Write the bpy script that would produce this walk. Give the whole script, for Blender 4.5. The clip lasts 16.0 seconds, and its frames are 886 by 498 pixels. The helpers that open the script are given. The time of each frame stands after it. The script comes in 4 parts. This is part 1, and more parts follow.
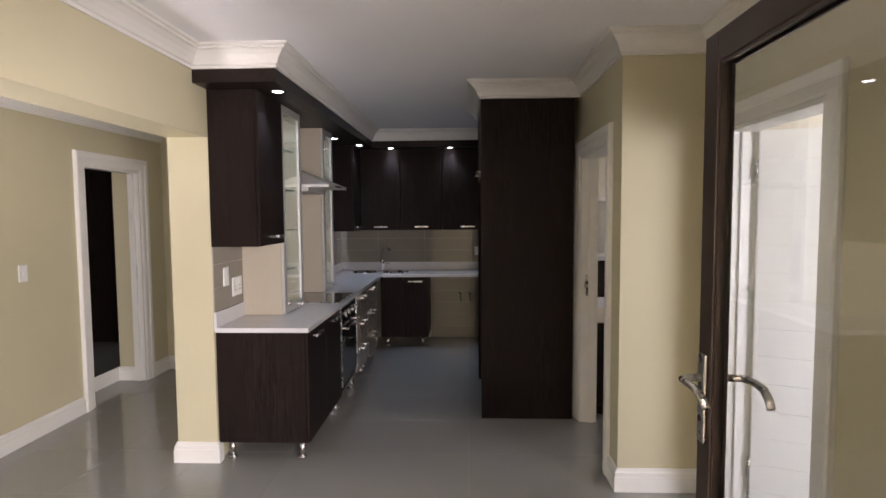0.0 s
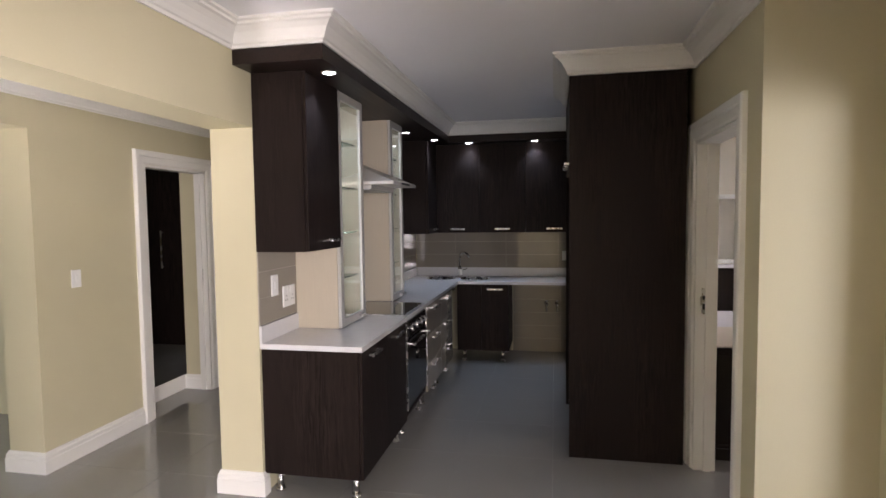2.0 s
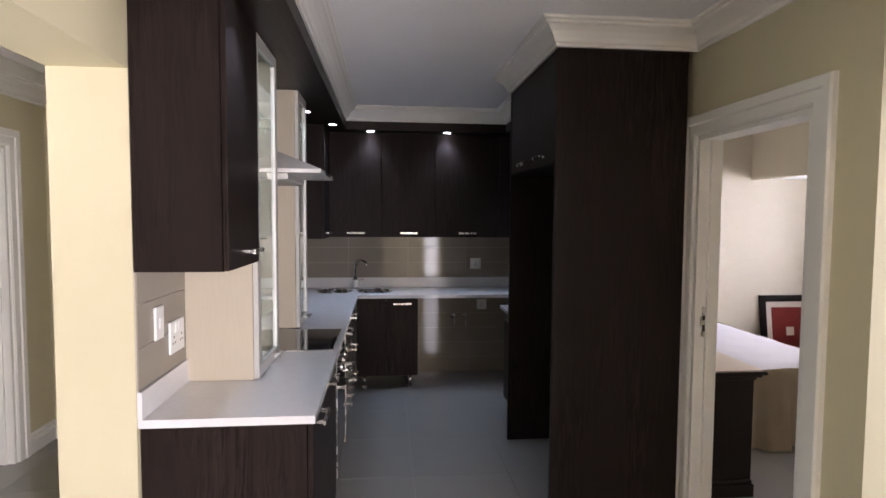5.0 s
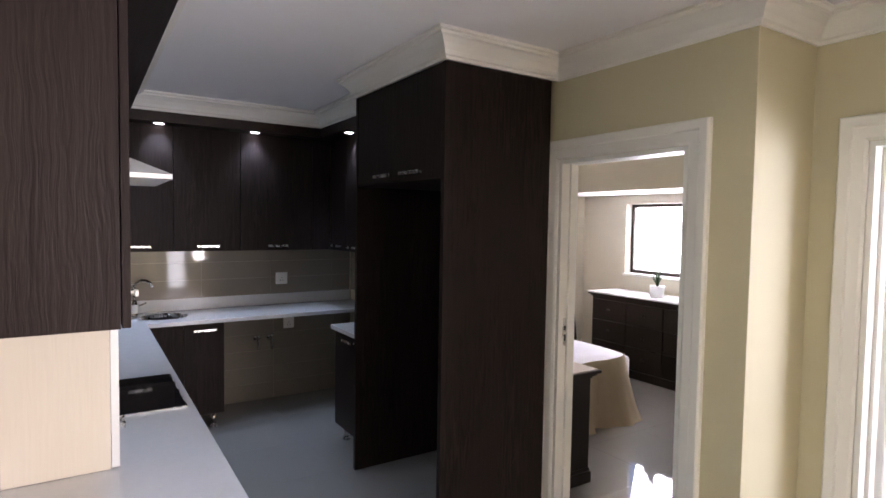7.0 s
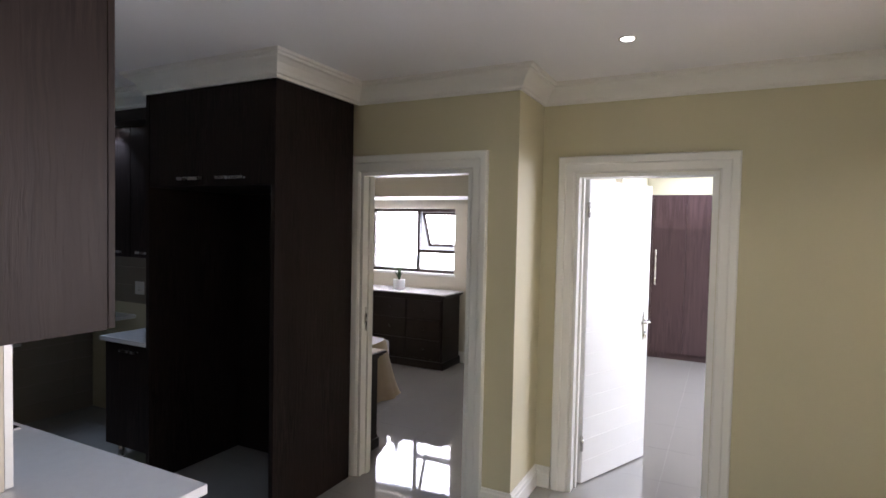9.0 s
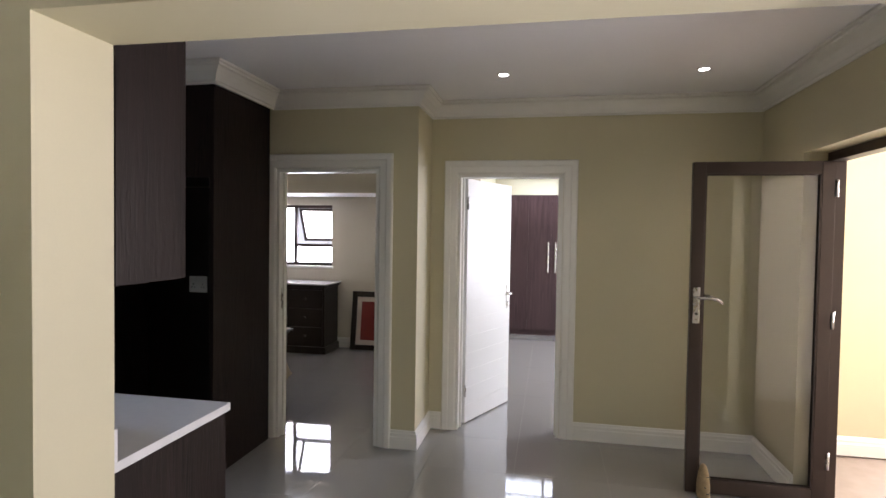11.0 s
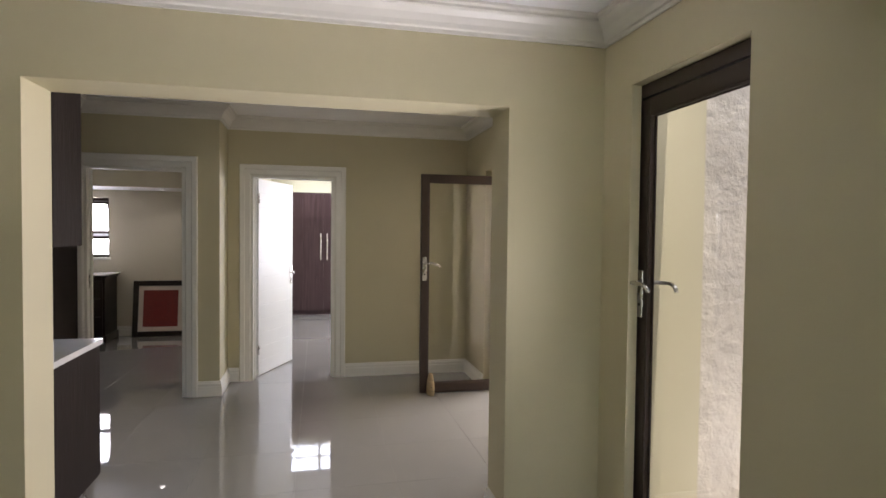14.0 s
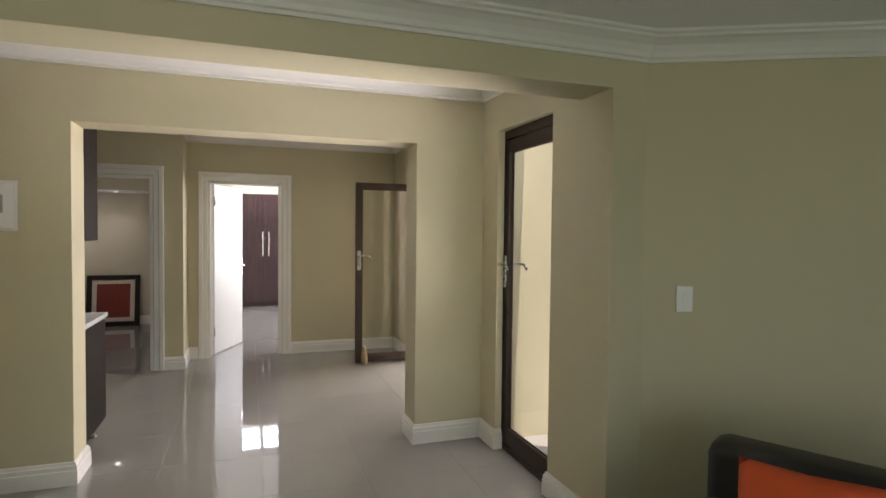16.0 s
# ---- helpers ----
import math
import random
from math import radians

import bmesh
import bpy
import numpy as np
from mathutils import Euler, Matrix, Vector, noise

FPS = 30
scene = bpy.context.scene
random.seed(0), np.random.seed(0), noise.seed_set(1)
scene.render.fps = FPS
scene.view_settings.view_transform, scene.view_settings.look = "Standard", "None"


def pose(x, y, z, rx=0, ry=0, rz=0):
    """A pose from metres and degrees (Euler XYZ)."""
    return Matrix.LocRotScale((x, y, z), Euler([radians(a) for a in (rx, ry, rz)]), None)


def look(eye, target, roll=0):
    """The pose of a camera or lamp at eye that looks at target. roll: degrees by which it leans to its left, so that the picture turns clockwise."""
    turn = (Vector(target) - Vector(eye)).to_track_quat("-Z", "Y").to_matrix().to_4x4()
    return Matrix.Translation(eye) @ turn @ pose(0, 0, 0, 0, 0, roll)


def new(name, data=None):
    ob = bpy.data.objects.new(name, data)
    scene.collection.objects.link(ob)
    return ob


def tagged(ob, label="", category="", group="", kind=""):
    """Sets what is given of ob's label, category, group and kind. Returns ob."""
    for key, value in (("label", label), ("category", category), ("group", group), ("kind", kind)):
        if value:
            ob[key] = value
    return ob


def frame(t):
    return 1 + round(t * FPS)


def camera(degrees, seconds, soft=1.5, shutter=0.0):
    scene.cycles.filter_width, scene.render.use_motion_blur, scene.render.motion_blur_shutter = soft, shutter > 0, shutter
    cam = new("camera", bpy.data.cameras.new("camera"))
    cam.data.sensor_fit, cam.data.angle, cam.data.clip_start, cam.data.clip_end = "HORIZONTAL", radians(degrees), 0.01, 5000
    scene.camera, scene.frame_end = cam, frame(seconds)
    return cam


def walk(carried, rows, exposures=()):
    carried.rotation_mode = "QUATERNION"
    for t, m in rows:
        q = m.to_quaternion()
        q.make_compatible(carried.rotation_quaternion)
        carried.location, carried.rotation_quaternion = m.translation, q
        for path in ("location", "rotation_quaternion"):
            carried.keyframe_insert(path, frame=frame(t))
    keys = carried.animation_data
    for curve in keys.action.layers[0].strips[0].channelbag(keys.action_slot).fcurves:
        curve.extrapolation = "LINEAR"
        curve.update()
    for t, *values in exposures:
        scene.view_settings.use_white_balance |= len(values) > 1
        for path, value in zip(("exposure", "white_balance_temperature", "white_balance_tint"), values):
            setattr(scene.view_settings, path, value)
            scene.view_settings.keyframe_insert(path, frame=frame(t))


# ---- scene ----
# camera and walk
cam = camera(76.82, 16.0, 1.6)
PATH = [
    (0.0, 0.171, 0.019, 1.617, 2.38, -3.70, -0.40),
    (0.5, 0.185, 0.197, 1.614, 4.37, -3.61, -0.51),
    (1.0, 0.200, 0.357, 1.613, 7.15, -3.65, -0.61),
    (1.5, 0.227, 0.507, 1.616, 9.98, -3.64, -0.70),
    (2.0, 0.193, 0.640, 1.600, 11.29, -3.38, -0.70),
    (2.5, 0.097, 0.769, 1.620, 11.41, -3.48, -0.53),
    (3.0, -0.001, 0.887, 1.637, 11.06, -3.55, -0.50),
    (5.5, -0.736, 1.636, 1.605, -12.62, -3.10, 0.60),
    (6.0, -0.885, 1.766, 1.631, -19.85, -2.98, 0.77),
    (6.5, -1.069, 1.907, 1.664, -26.53, -2.87, 0.80),
    (7.0, -1.229, 1.982, 1.679, -32.72, -2.78, 0.90),
    (7.5, -1.416, 2.018, 1.702, -39.40, -2.67, 0.93),
    (8.0, -1.597, 2.064, 1.708, -46.97, -2.44, 0.90),
    (8.5, -1.820, 2.130, 1.700, -55.80, -2.41, 1.15),
    (9.0, -2.024, 2.130, 1.684, -63.08, -2.18, 1.20),
    (9.5, -2.251, 2.108, 1.664, -68.36, -1.86, 1.00),
    (12.0, -3.300, 2.366, 1.523, -85.93, -1.72, 0.90),
    (12.5, -3.544, 2.367, 1.500, -90.14, -1.63, 0.80),
    (13.0, -3.794, 2.311, 1.495, -94.73, -1.70, 0.77),
    (13.5, -4.038, 2.320, 1.504, -98.43, -1.69, 0.80),
    (14.0, -4.295, 2.352, 1.496, -102.67, -1.69, 0.63),
    (14.5, -4.605, 2.394, 1.478, -105.37, -1.69, 0.60),
    (15.0, -4.908, 2.472, 1.464, -107.04, -1.69, 0.60),
    (15.5, -5.164, 2.537, 1.487, -108.30, -1.75, 0.60),
    (16.0, -5.455, 2.557, 1.494, -109.21, -1.80, 0.60),
]
walk(cam, [(t, pose(x, y, z, 90 + pitch, -roll, yaw)) for t, x, y, z, yaw, pitch, roll in PATH], [(0, 0.52, 6500, 23), (3, 0.74, 6450, 23), (5.5, 1.13, 6300, 24), (7, 1.34, 6220, 24), (8.5, 0.92, 6050, 22), (9.5, 0.54, 6050, 21), (12, 0.27, 6350, 21), (14, 0.15, 6450, 20), (16, 0.42, 6600, 19)])

# ---------------------------------------------------------------- light
world = bpy.data.worlds.new("sky")
scene.world = world
world.use_nodes = True
wn = world.node_tree.nodes
sky = wn.new("ShaderNodeTexSky")
sky.sky_type = 'NISHITA'
sky.sun_disc = False
sky.sun_elevation = radians(67)
sky.sun_rotation = radians(-93)
wn["Background"].inputs[1].default_value = 0.15
world.node_tree.links.new(sky.outputs[0], wn["Background"].inputs[0])

sun = new("sun", bpy.data.lights.new("sun", 'SUN'))
sun.data.energy, sun.data.angle, sun.data.color = 3.4, radians(0.5), (1, .95, .86)
sun.matrix_world = look((-4.4, -.3, 10.4), (0, 0, 0))


def area_lamp(x, y, z, tx, ty, tz, w, h, watts, color=(.9, .95, 1), spread=180):
    """An area lamp that stands in for outdoor light, in a window opening or added unseen."""
    lamp = bpy.data.lights.new("daylight_stand_in", 'AREA')
    lamp.shape, lamp.size, lamp.size_y, lamp.energy, lamp.color = 'RECTANGLE', w, h, watts, color
    lamp.spread = radians(spread)
    ob = new("daylight_stand_in", lamp)
    ob.matrix_world = look((x, y, z), (tx, ty, tz))
    return ob


# Lamps stand in for outdoor light; those marked added have no visible source.
DAY = [  # eye, aim, width, height, watts, colour
    (1.60, -1.35, 1.45, -2.6, 3.0, 1.5, 1.7, 1.5, 235, (1, .972, .93)),     # porch, added lamp in an unseen east opening
    (0.63, -2.32, 1.07, 0.63, 3, 1.07, .36, 2.12, 14, (1, .98, .96)),        # porch front, added slit lamp, sized for the bright streak on the back tiles
    (-6.2, -2.42, 1.25, -5.2, 2.5, 2.4, 2.4, 1.9, 3, (.80, 1, .78)),          # living room, south: added in an unseen window, green put into its colour
    (-8.42, 2.2, 1.3, 0, 2.2, 2.5, 3.0, 1.9, 21, (.90, 1, .84)),             # living room, west: added in an unseen window, green put into its colour
    (4.66, 5.83, 1.51, 1, 5.4, .6, 1.28, .80, 36, (.96, .97, 1)),              # bedroom window
    (3.9, 0.30, 1.5, 3.9, 3, .9, 2.2, 1.5, 100, (.92, .95, 1)),               # second room
    (6.1, 2.275, 2.72, 6.1, 2.2751, 0, 1.28, 1.43, 60, (.80, .90, 1)),       # added above the ceiling opening, for the bright rectangle mirrored in the floor
    (-2.30, .32, 2.50, -2.40, 2.2, 0, .5, .5, 4, (1, .97, .91), 105),           # added above the courtyard door, out of view, in place of open sky
    (-2.27, .02, .0, -2.27, .9, 2.5, .76, 1.0, 8, (1, .97, .93)),            # added on the ground outside the courtyard door, brightens the passage ceiling
    (-2.48, .62, .0, -2.50, 2.6, 2.55, .36, .16, 15, (1, .975, .95), 62),     # added at that door's step, aimed up at the passage ceiling
    (-4.6, 9.55, 1.5, -4.4, 5, 1, 1.6, 1.2, 8, (.9, .95, 1)),                # third room, added in an unseen window
]
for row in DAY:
    area_lamp(*row)


# ---------------------------------------------------------------- materials
def material(name):
    m = bpy.data.materials.new(name)
    m.use_nodes = True
    nt = m.node_tree
    return m, nt, nt.nodes["Principled BSDF"]


def ramp(nt, stops):
    r = nt.nodes.new("ShaderNodeValToRGB")
    while len(r.color_ramp.elements) < len(stops):
        r.color_ramp.elements.new(.5)
    for e, (p, c) in zip(r.color_ramp.elements, stops):
        e.position, e.color = p, (*c, 1)
    return r


def coords(nt, scale=(1, 1, 1)):
    tc = nt.nodes.new("ShaderNodeTexCoord")
    mp = nt.nodes.new("ShaderNodeMapping")
    mp.inputs["Scale"].default_value = scale
    nt.links.new(tc.outputs["Object"], mp.inputs[0])
    return mp.outputs[0]


def noise_node(nt, vec, scale, detail=4, rough=.55):
    n = nt.nodes.new("ShaderNodeTexNoise")
    n.inputs["Scale"].default_value, n.inputs["Detail"].default_value, n.inputs["Roughness"].default_value = scale, detail, rough
    nt.links.new(vec, n.inputs["Vector"])
    return n.outputs["Fac"]


def bump(nt, b, height, strength, dist=.002):
    n = nt.nodes.new("ShaderNodeBump")
    n.inputs["Strength"].default_value, n.inputs["Distance"].default_value = strength, dist
    nt.links.new(height, n.inputs["Height"])
    nt.links.new(n.outputs[0], b.inputs["Normal"])


def plain(name, c, rough=.5, metal=0., vary=.06, scale=6, bumpy=0., fine=90, coat=0., rvary=.08, depth=.002):
    """Paint, plastic, cloth or metal: colour mottled at two scales, fine relief."""
    m, nt, b = material(name)
    v = coords(nt)
    big, small = noise_node(nt, v, scale), noise_node(nt, v, fine, 3)
    mix = nt.nodes.new("ShaderNodeMath")
    mix.operation = 'MULTIPLY_ADD'
    nt.links.new(small, mix.inputs[0])
    mix.inputs[1].default_value = .35
    nt.links.new(big, mix.inputs[2])
    r = ramp(nt, [(.35, [x * (1 - vary) for x in c]), (.95, [min(1, x * (1 + vary)) for x in c])])
    nt.links.new(mix.outputs[0], r.inputs[0])
    nt.links.new(r.outputs[0], b.inputs["Base Color"])
    mr = nt.nodes.new("ShaderNodeMapRange")
    mr.inputs["To Min"].default_value, mr.inputs["To Max"].default_value = max(.02, rough - rvary), min(1, rough + rvary)
    nt.links.new(big, mr.inputs[0])
    nt.links.new(mr.outputs[0], b.inputs["Roughness"])
    b.inputs["Metallic"].default_value = metal
    b.inputs["Coat Weight"].default_value = coat
    if bumpy:
        bump(nt, b, small, bumpy, depth)
    return m


def wood(name, dark, light, rough=.35, axis=2, relief=.25, spacing=70, rnd=True, spec=.3, wavy=.6):
    """Laminate with long grain along one axis."""
    m, nt, b = material(name)
    s = [spacing, spacing, spacing]
    s[axis] = spacing * .045
    v = coords(nt, s)
    if rnd:
        oi = nt.nodes.new("ShaderNodeObjectInfo")
        sh = nt.nodes.new("ShaderNodeVectorMath")
        sh.operation = 'MULTIPLY_ADD'
        cx = nt.nodes.new("ShaderNodeCombineXYZ")
        for i in range(3):
            nt.links.new(oi.outputs["Random"], cx.inputs[i])
        nt.links.new(cx.outputs[0], sh.inputs[0])
        sh.inputs[1].default_value = (37, 51, 23)
        nt.links.new(v, sh.inputs[2])
        v = sh.outputs[0]
    drift = nt.nodes.new("ShaderNodeTexNoise")
    drift.inputs["Scale"].default_value, drift.inputs["Detail"].default_value = 1.0, 2
    nt.links.new(coords(nt, [9 if i != axis else 5 for i in range(3)]), drift.inputs["Vector"])
    bend = nt.nodes.new("ShaderNodeVectorMath")
    bend.operation = 'MULTIPLY_ADD'
    nt.links.new(drift.outputs["Color"], bend.inputs[0])
    bend.inputs[1].default_value = [wavy if i != axis else 0 for i in range(3)]
    nt.links.new(v, bend.inputs[2])
    v = bend.outputs[0]
    fine_n = nt.nodes.new("ShaderNodeTexNoise")
    for key, val in (("Scale", 1.6), ("Detail", 3.5), ("Roughness", .6), ("Distortion", .5)):
        fine_n.inputs[key].default_value = val
    nt.links.new(v, fine_n.inputs["Vector"])
    grain = fine_n.outputs["Fac"]
    soft = noise_node(nt, coords(nt, [3 if i != axis else .6 for i in range(3)]), 1.4, 2)
    mix = nt.nodes.new("ShaderNodeMath")
    mix.operation = 'MULTIPLY_ADD'
    nt.links.new(soft, mix.inputs[0])
    mix.inputs[1].default_value = .3
    nt.links.new(grain, mix.inputs[2])
    mid = [(a + b_) / 2 for a, b_ in zip(dark, light)]
    r = ramp(nt, [(.55, dark), (.66, mid), (.80, light)])
    nt.links.new(mix.outputs[0], r.inputs[0])
    # the grain shows strongly in places and fades in others
    patch = noise_node(nt, coords(nt, [5 if i != axis else 1.3 for i in range(3)]), 1.0, 2)
    pr = ramp(nt, [(.38, (0, 0, 0)), (.62, (1, 1, 1))])
    nt.links.new(patch, pr.inputs[0])
    mx = nt.nodes.new("ShaderNodeMix")
    mx.data_type = 'RGBA'
    nt.links.new(pr.outputs[0], mx.inputs[0])
    mx.inputs[6].default_value = (*mid, 1)
    nt.links.new(r.outputs[0], mx.inputs[7])
    nt.links.new(mx.outputs[2], b.inputs["Base Color"])
    mr = nt.nodes.new("ShaderNodeMapRange")
    mr.inputs["To Min"].default_value, mr.inputs["To Max"].default_value = rough - .06, rough + .1
    nt.links.new(grain, mr.inputs[0])
    nt.links.new(mr.outputs[0], b.inputs["Roughness"])
    b.inputs["Specular IOR Level"].default_value = spec
    b.inputs["Specular Tint"].default_value = (1, .91, .86, 1)
    bump(nt, b, grain, relief, .0016)
    return m


def tile_material(name, c, rough, vary=.05, coat=0.):
    """Glazed or polished tile, each piece a touch different."""
    m, nt, b = material(name)
    v = coords(nt)
    oi = nt.nodes.new("ShaderNodeObjectInfo")
    geo = nt.nodes.new("ShaderNodeNewGeometry")
    add = nt.nodes.new("ShaderNodeMath")
    nt.links.new(oi.outputs["Random"], add.inputs[0])
    nt.links.new(geo.outputs["Random Per Island"], add.inputs[1])
    half = nt.nodes.new("ShaderNodeMath")
    half.operation = 'MULTIPLY_ADD'
    nt.links.new(add.outputs[0], half.inputs[0])
    half.inputs[1].default_value = .25
    nt.links.new(noise_node(nt, v, 3.5, 5, .6), half.inputs[2])
    r = ramp(nt, [(.3, [x * (1 - vary) for x in c]), (1, [min(1, x * (1 + vary)) for x in c])])
    nt.links.new(half.outputs[0], r.inputs[0])
    nt.links.new(r.outputs[0], b.inputs["Base Color"])
    mr = nt.nodes.new("ShaderNodeMapRange")
    mr.inputs["To Min"].default_value, mr.inputs["To Max"].default_value = rough * .7, rough * 1.4
    nt.links.new(noise_node(nt, v, 9, 4), mr.inputs[0])
    nt.links.new(mr.outputs[0], b.inputs["Roughness"])
    b.inputs["Coat Weight"].default_value = coat
    bump(nt, b, noise_node(nt, v, 2.2, 1), .004, .004)
    return m


def glass_material(name, tint=(1, 1, 1), rough=0.0):
    m, nt, b = material(name)
    b.inputs["Base Color"].default_value = (*tint, 1)
    b.inputs["Transmission Weight"].default_value = 1
    b.inputs["Roughness"].default_value = rough
    b.inputs["IOR"].default_value = 1.45
    return m


def lamp_material(name, c, strength):
    m, nt, b = material(name)
    b.inputs["Base Color"].default_value = (*c, 1)
    b.inputs["Emission Color"].default_value = (*c, 1)
    b.inputs["Emission Strength"].default_value = strength
    return m


PAINT = plain("wall_paint", (.566, .517, .347), .62, vary=.035, scale=1.6, bumpy=.12, fine=160)
BEDPAINT = plain("pale_cream_paint", (.64, .585, .475), .65, vary=.035, scale=1.6, bumpy=.12, fine=160)
CEIL = plain("ceiling_paint", (.87, .868, .88), .75, vary=.025, scale=1.2, bumpy=.08, fine=120)
TRIM = plain("white_gloss_paint", (.78, .765, .72), .38, vary=.025, scale=4, bumpy=.04)
DOORW = plain("white_door_paint", (.82, .82, .80), .4, vary=.02, scale=3, bumpy=.04)
FLOOR = tile_material("polished_porcelain", (.270, .260, .243), .03, .02, .3)
GROUT = plain("grout", (.38, .37, .345), .85, vary=.1, scale=12, bumpy=.2)
SPLASH = tile_material("taupe_glazed_tile", (.255, .225, .185), .045, .05, 0)
WENGE = wood("wenge_laminate", (.0092, .0066, .0059), (.0265, .0182, .0157), .42, 2, 1.0, 52, True, .10, 1.7)
WENGEH = wood("wenge_laminate_flat", (.008, .005, .0043), (.020, .012, .010), .38, 1, .3, 42)
BLACKWOOD = wood("black_wood", (.007, .0047, .0042), (.013, .0085, .0072), .3, 2, .2, 40)
BROWNWOOD = wood("brown_wardrobe_wood", (.030, .0175, .019), (.060, .036, .039), .3, 2, .15, 30)
OAK = wood("pale_oak_laminate", (.50, .44, .345), (.535, .475, .375), .45, 2, .10, 90)
DARKFRAME = plain("bronze_aluminium", (.045, .030, .024), .38, .3, .08, 8, .03)
QUARTZ = plain("white_quartz", (.67, .665, .67), .16, vary=.03, scale=30, fine=260, coat=.3, rvary=.04)
STEEL = plain("brushed_steel", (.60, .585, .56), .27, 1, .05, 14, .05, 300)
SATIN = plain("satin_steel", (.62, .60, .57), .48, .55, .04, 14, .04, 300)
CHROME = plain("chrome", (.75, .75, .75), .08, 1, .02, 10)
ALU = plain("satin_aluminium", (.56, .55, .52), .5, .35, .04, 10, .04, 220)
GLASS = glass_material("clear_glass", (.97, .985, .975))
SHELFGLASS = glass_material("green_shelf_glass", (.50, .72, .66))
FROST = glass_material("pale_green_glass", (.90, .97, .95), .05)
BLACKGLASS = plain("black_glass", (.006, .006, .007), .05, vary=.03, coat=.6, rvary=.02)
TAUPEGLOSS = plain("taupe_gloss_front", (.34, .30, .245), .14, vary=.04, coat=.5, rvary=.03)
PLASTIC = plain("white_plastic", (.80, .80, .78), .35, vary=.02)
GREYPL = plain("grey_plastic", (.30, .31, .31), .3, vary=.05)
DARKPL = plain("dark_plastic", (.015, .015, .015), .35, vary=.08)
LEATHER = plain("black_leather", (.010, .009, .0085), .5, vary=.15, scale=9, bumpy=.35, fine=220)
ORANGE = plain("orange_cloth", (.62, .085, .018), .85, vary=.08, scale=14, bumpy=.4, fine=500)
THROW = plain("tan_bedcover", (.36, .29, .20), .9, vary=.08, scale=7, bumpy=.4, fine=400)
SHEET = plain("white_bedsheet", (.66, .64, .68), .9, vary=.04, scale=6, bumpy=.3, fine=300)
RED = plain("red_print", (.20, .018, .014), .5, vary=.15, scale=22)
REDDARK = plain("dark_red_print", (.20, .015, .012), .5, vary=.1, scale=22)
MOUNT = plain("cream_mount_board", (.66, .58, .50), .8, vary=.03)
SOIL = plain("potting_soil", (.03, .02, .014), .95, vary=.3, scale=60, bumpy=.6)
LEAF = plain("leaf_green", (.035, .075, .025), .45, vary=.25, scale=20)
PLASTER = plain("rough_plaster", (.60, .55, .47), .9, vary=.16, scale=3.5, bumpy=1, fine=14, depth=.02)
PAVING = tile_material("brown_porch_tile", (.20, .155, .125), .45, .2)
CONCRETE = plain("concrete", (.42, .39, .35), .9, vary=.12, scale=3, bumpy=.5, fine=60)
GRASS = plain("grass", (.06, .11, .03), .95, vary=.35, scale=5, bumpy=1, fine=60)
STONE = plain("door_stop_stone", (.40, .30, .17), .8, vary=.3, scale=25, bumpy=.5)
MIRROR = plain("mirror_silver", (.85, .87, .88), .02, 1, .01, 3, rvary=.01)
LED = lamp_material("led_lens", (.93, .97, 1.0), 9)
LEDW = lamp_material("warm_led_lens", (1.0, .96, .88), 9)


# ---------------------------------------------------------------- mesh helpers
def mesh_from(name, bm, mat, smooth=False):
    me = bpy.data.meshes.new(name)
    bmesh.ops.recalc_face_normals(bm, faces=bm.faces)
    bm.to_mesh(me)
    bm.free()
    if smooth:
        for p in me.polygons:
            p.use_smooth = True
    me.materials.append(mat)
    return me


def thing(name, x=0, y=0, z=0, rz=0, label="", category="", group="", kind=""):
    ob = new(name)
    ob.empty_display_size = .1
    ob.matrix_basis = pose(x, y, z, 0, 0, rz)
    return tagged(ob, label, category, group, kind)


def part(name, bm, mat, parent=None, label="", smooth=False):
    ob = new(name, mesh_from(name, bm, mat, smooth))
    if parent:
        ob.parent = parent
    return tagged(ob, label)


def setting(name, bm, mat, label="", smooth=False):
    return tagged(part(name, bm, mat, None, label, smooth), category=name.split("_")[0], kind="structure")


def add_box(bm, x0, x1, y0, y1, z0, z1, bev=0.0, m=None):
    r = bmesh.ops.create_cube(bm, size=1)
    vs = r["verts"]
    mat = Matrix.Translation(((x0 + x1) / 2, (y0 + y1) / 2, (z0 + z1) / 2)) @ Matrix.Diagonal((abs(x1 - x0), abs(y1 - y0), abs(z1 - z0), 1))
    bmesh.ops.transform(bm, matrix=(m @ mat) if m else mat, verts=vs)
    if bev:
        es = {e for v in vs for e in v.link_edges}
        bmesh.ops.bevel(bm, geom=list(es), offset=bev, segments=2, profile=.5, affect='EDGES')
    return bm


def box(x0, x1, y0, y1, z0, z1, bev=0.0):
    return add_box(bmesh.new(), x0, x1, y0, y1, z0, z1, bev)


def boxes(*rows):
    bm = bmesh.new()
    for r in rows:
        add_box(bm, *r)
    return bm


def add_cyl(bm, x, y, z, r, h, axis='z', seg=20, r2=None):
    """A rod or cone that starts at x, y, z and runs h along an axis."""
    turn = {'z': Matrix(), 'x': Matrix.Rotation(radians(90), 4, 'Y'), 'y': Matrix.Rotation(radians(-90), 4, 'X')}[axis]
    bmesh.ops.create_cone(bm, cap_ends=True, segments=seg, radius1=r, radius2=r if r2 is None else r2, depth=h,
                          matrix=Matrix.Translation((x, y, z)) @ turn @ Matrix.Translation((0, 0, h / 2)))
    return bm


def cyl(*a, **k):
    return add_cyl(bmesh.new(), *a, **k)


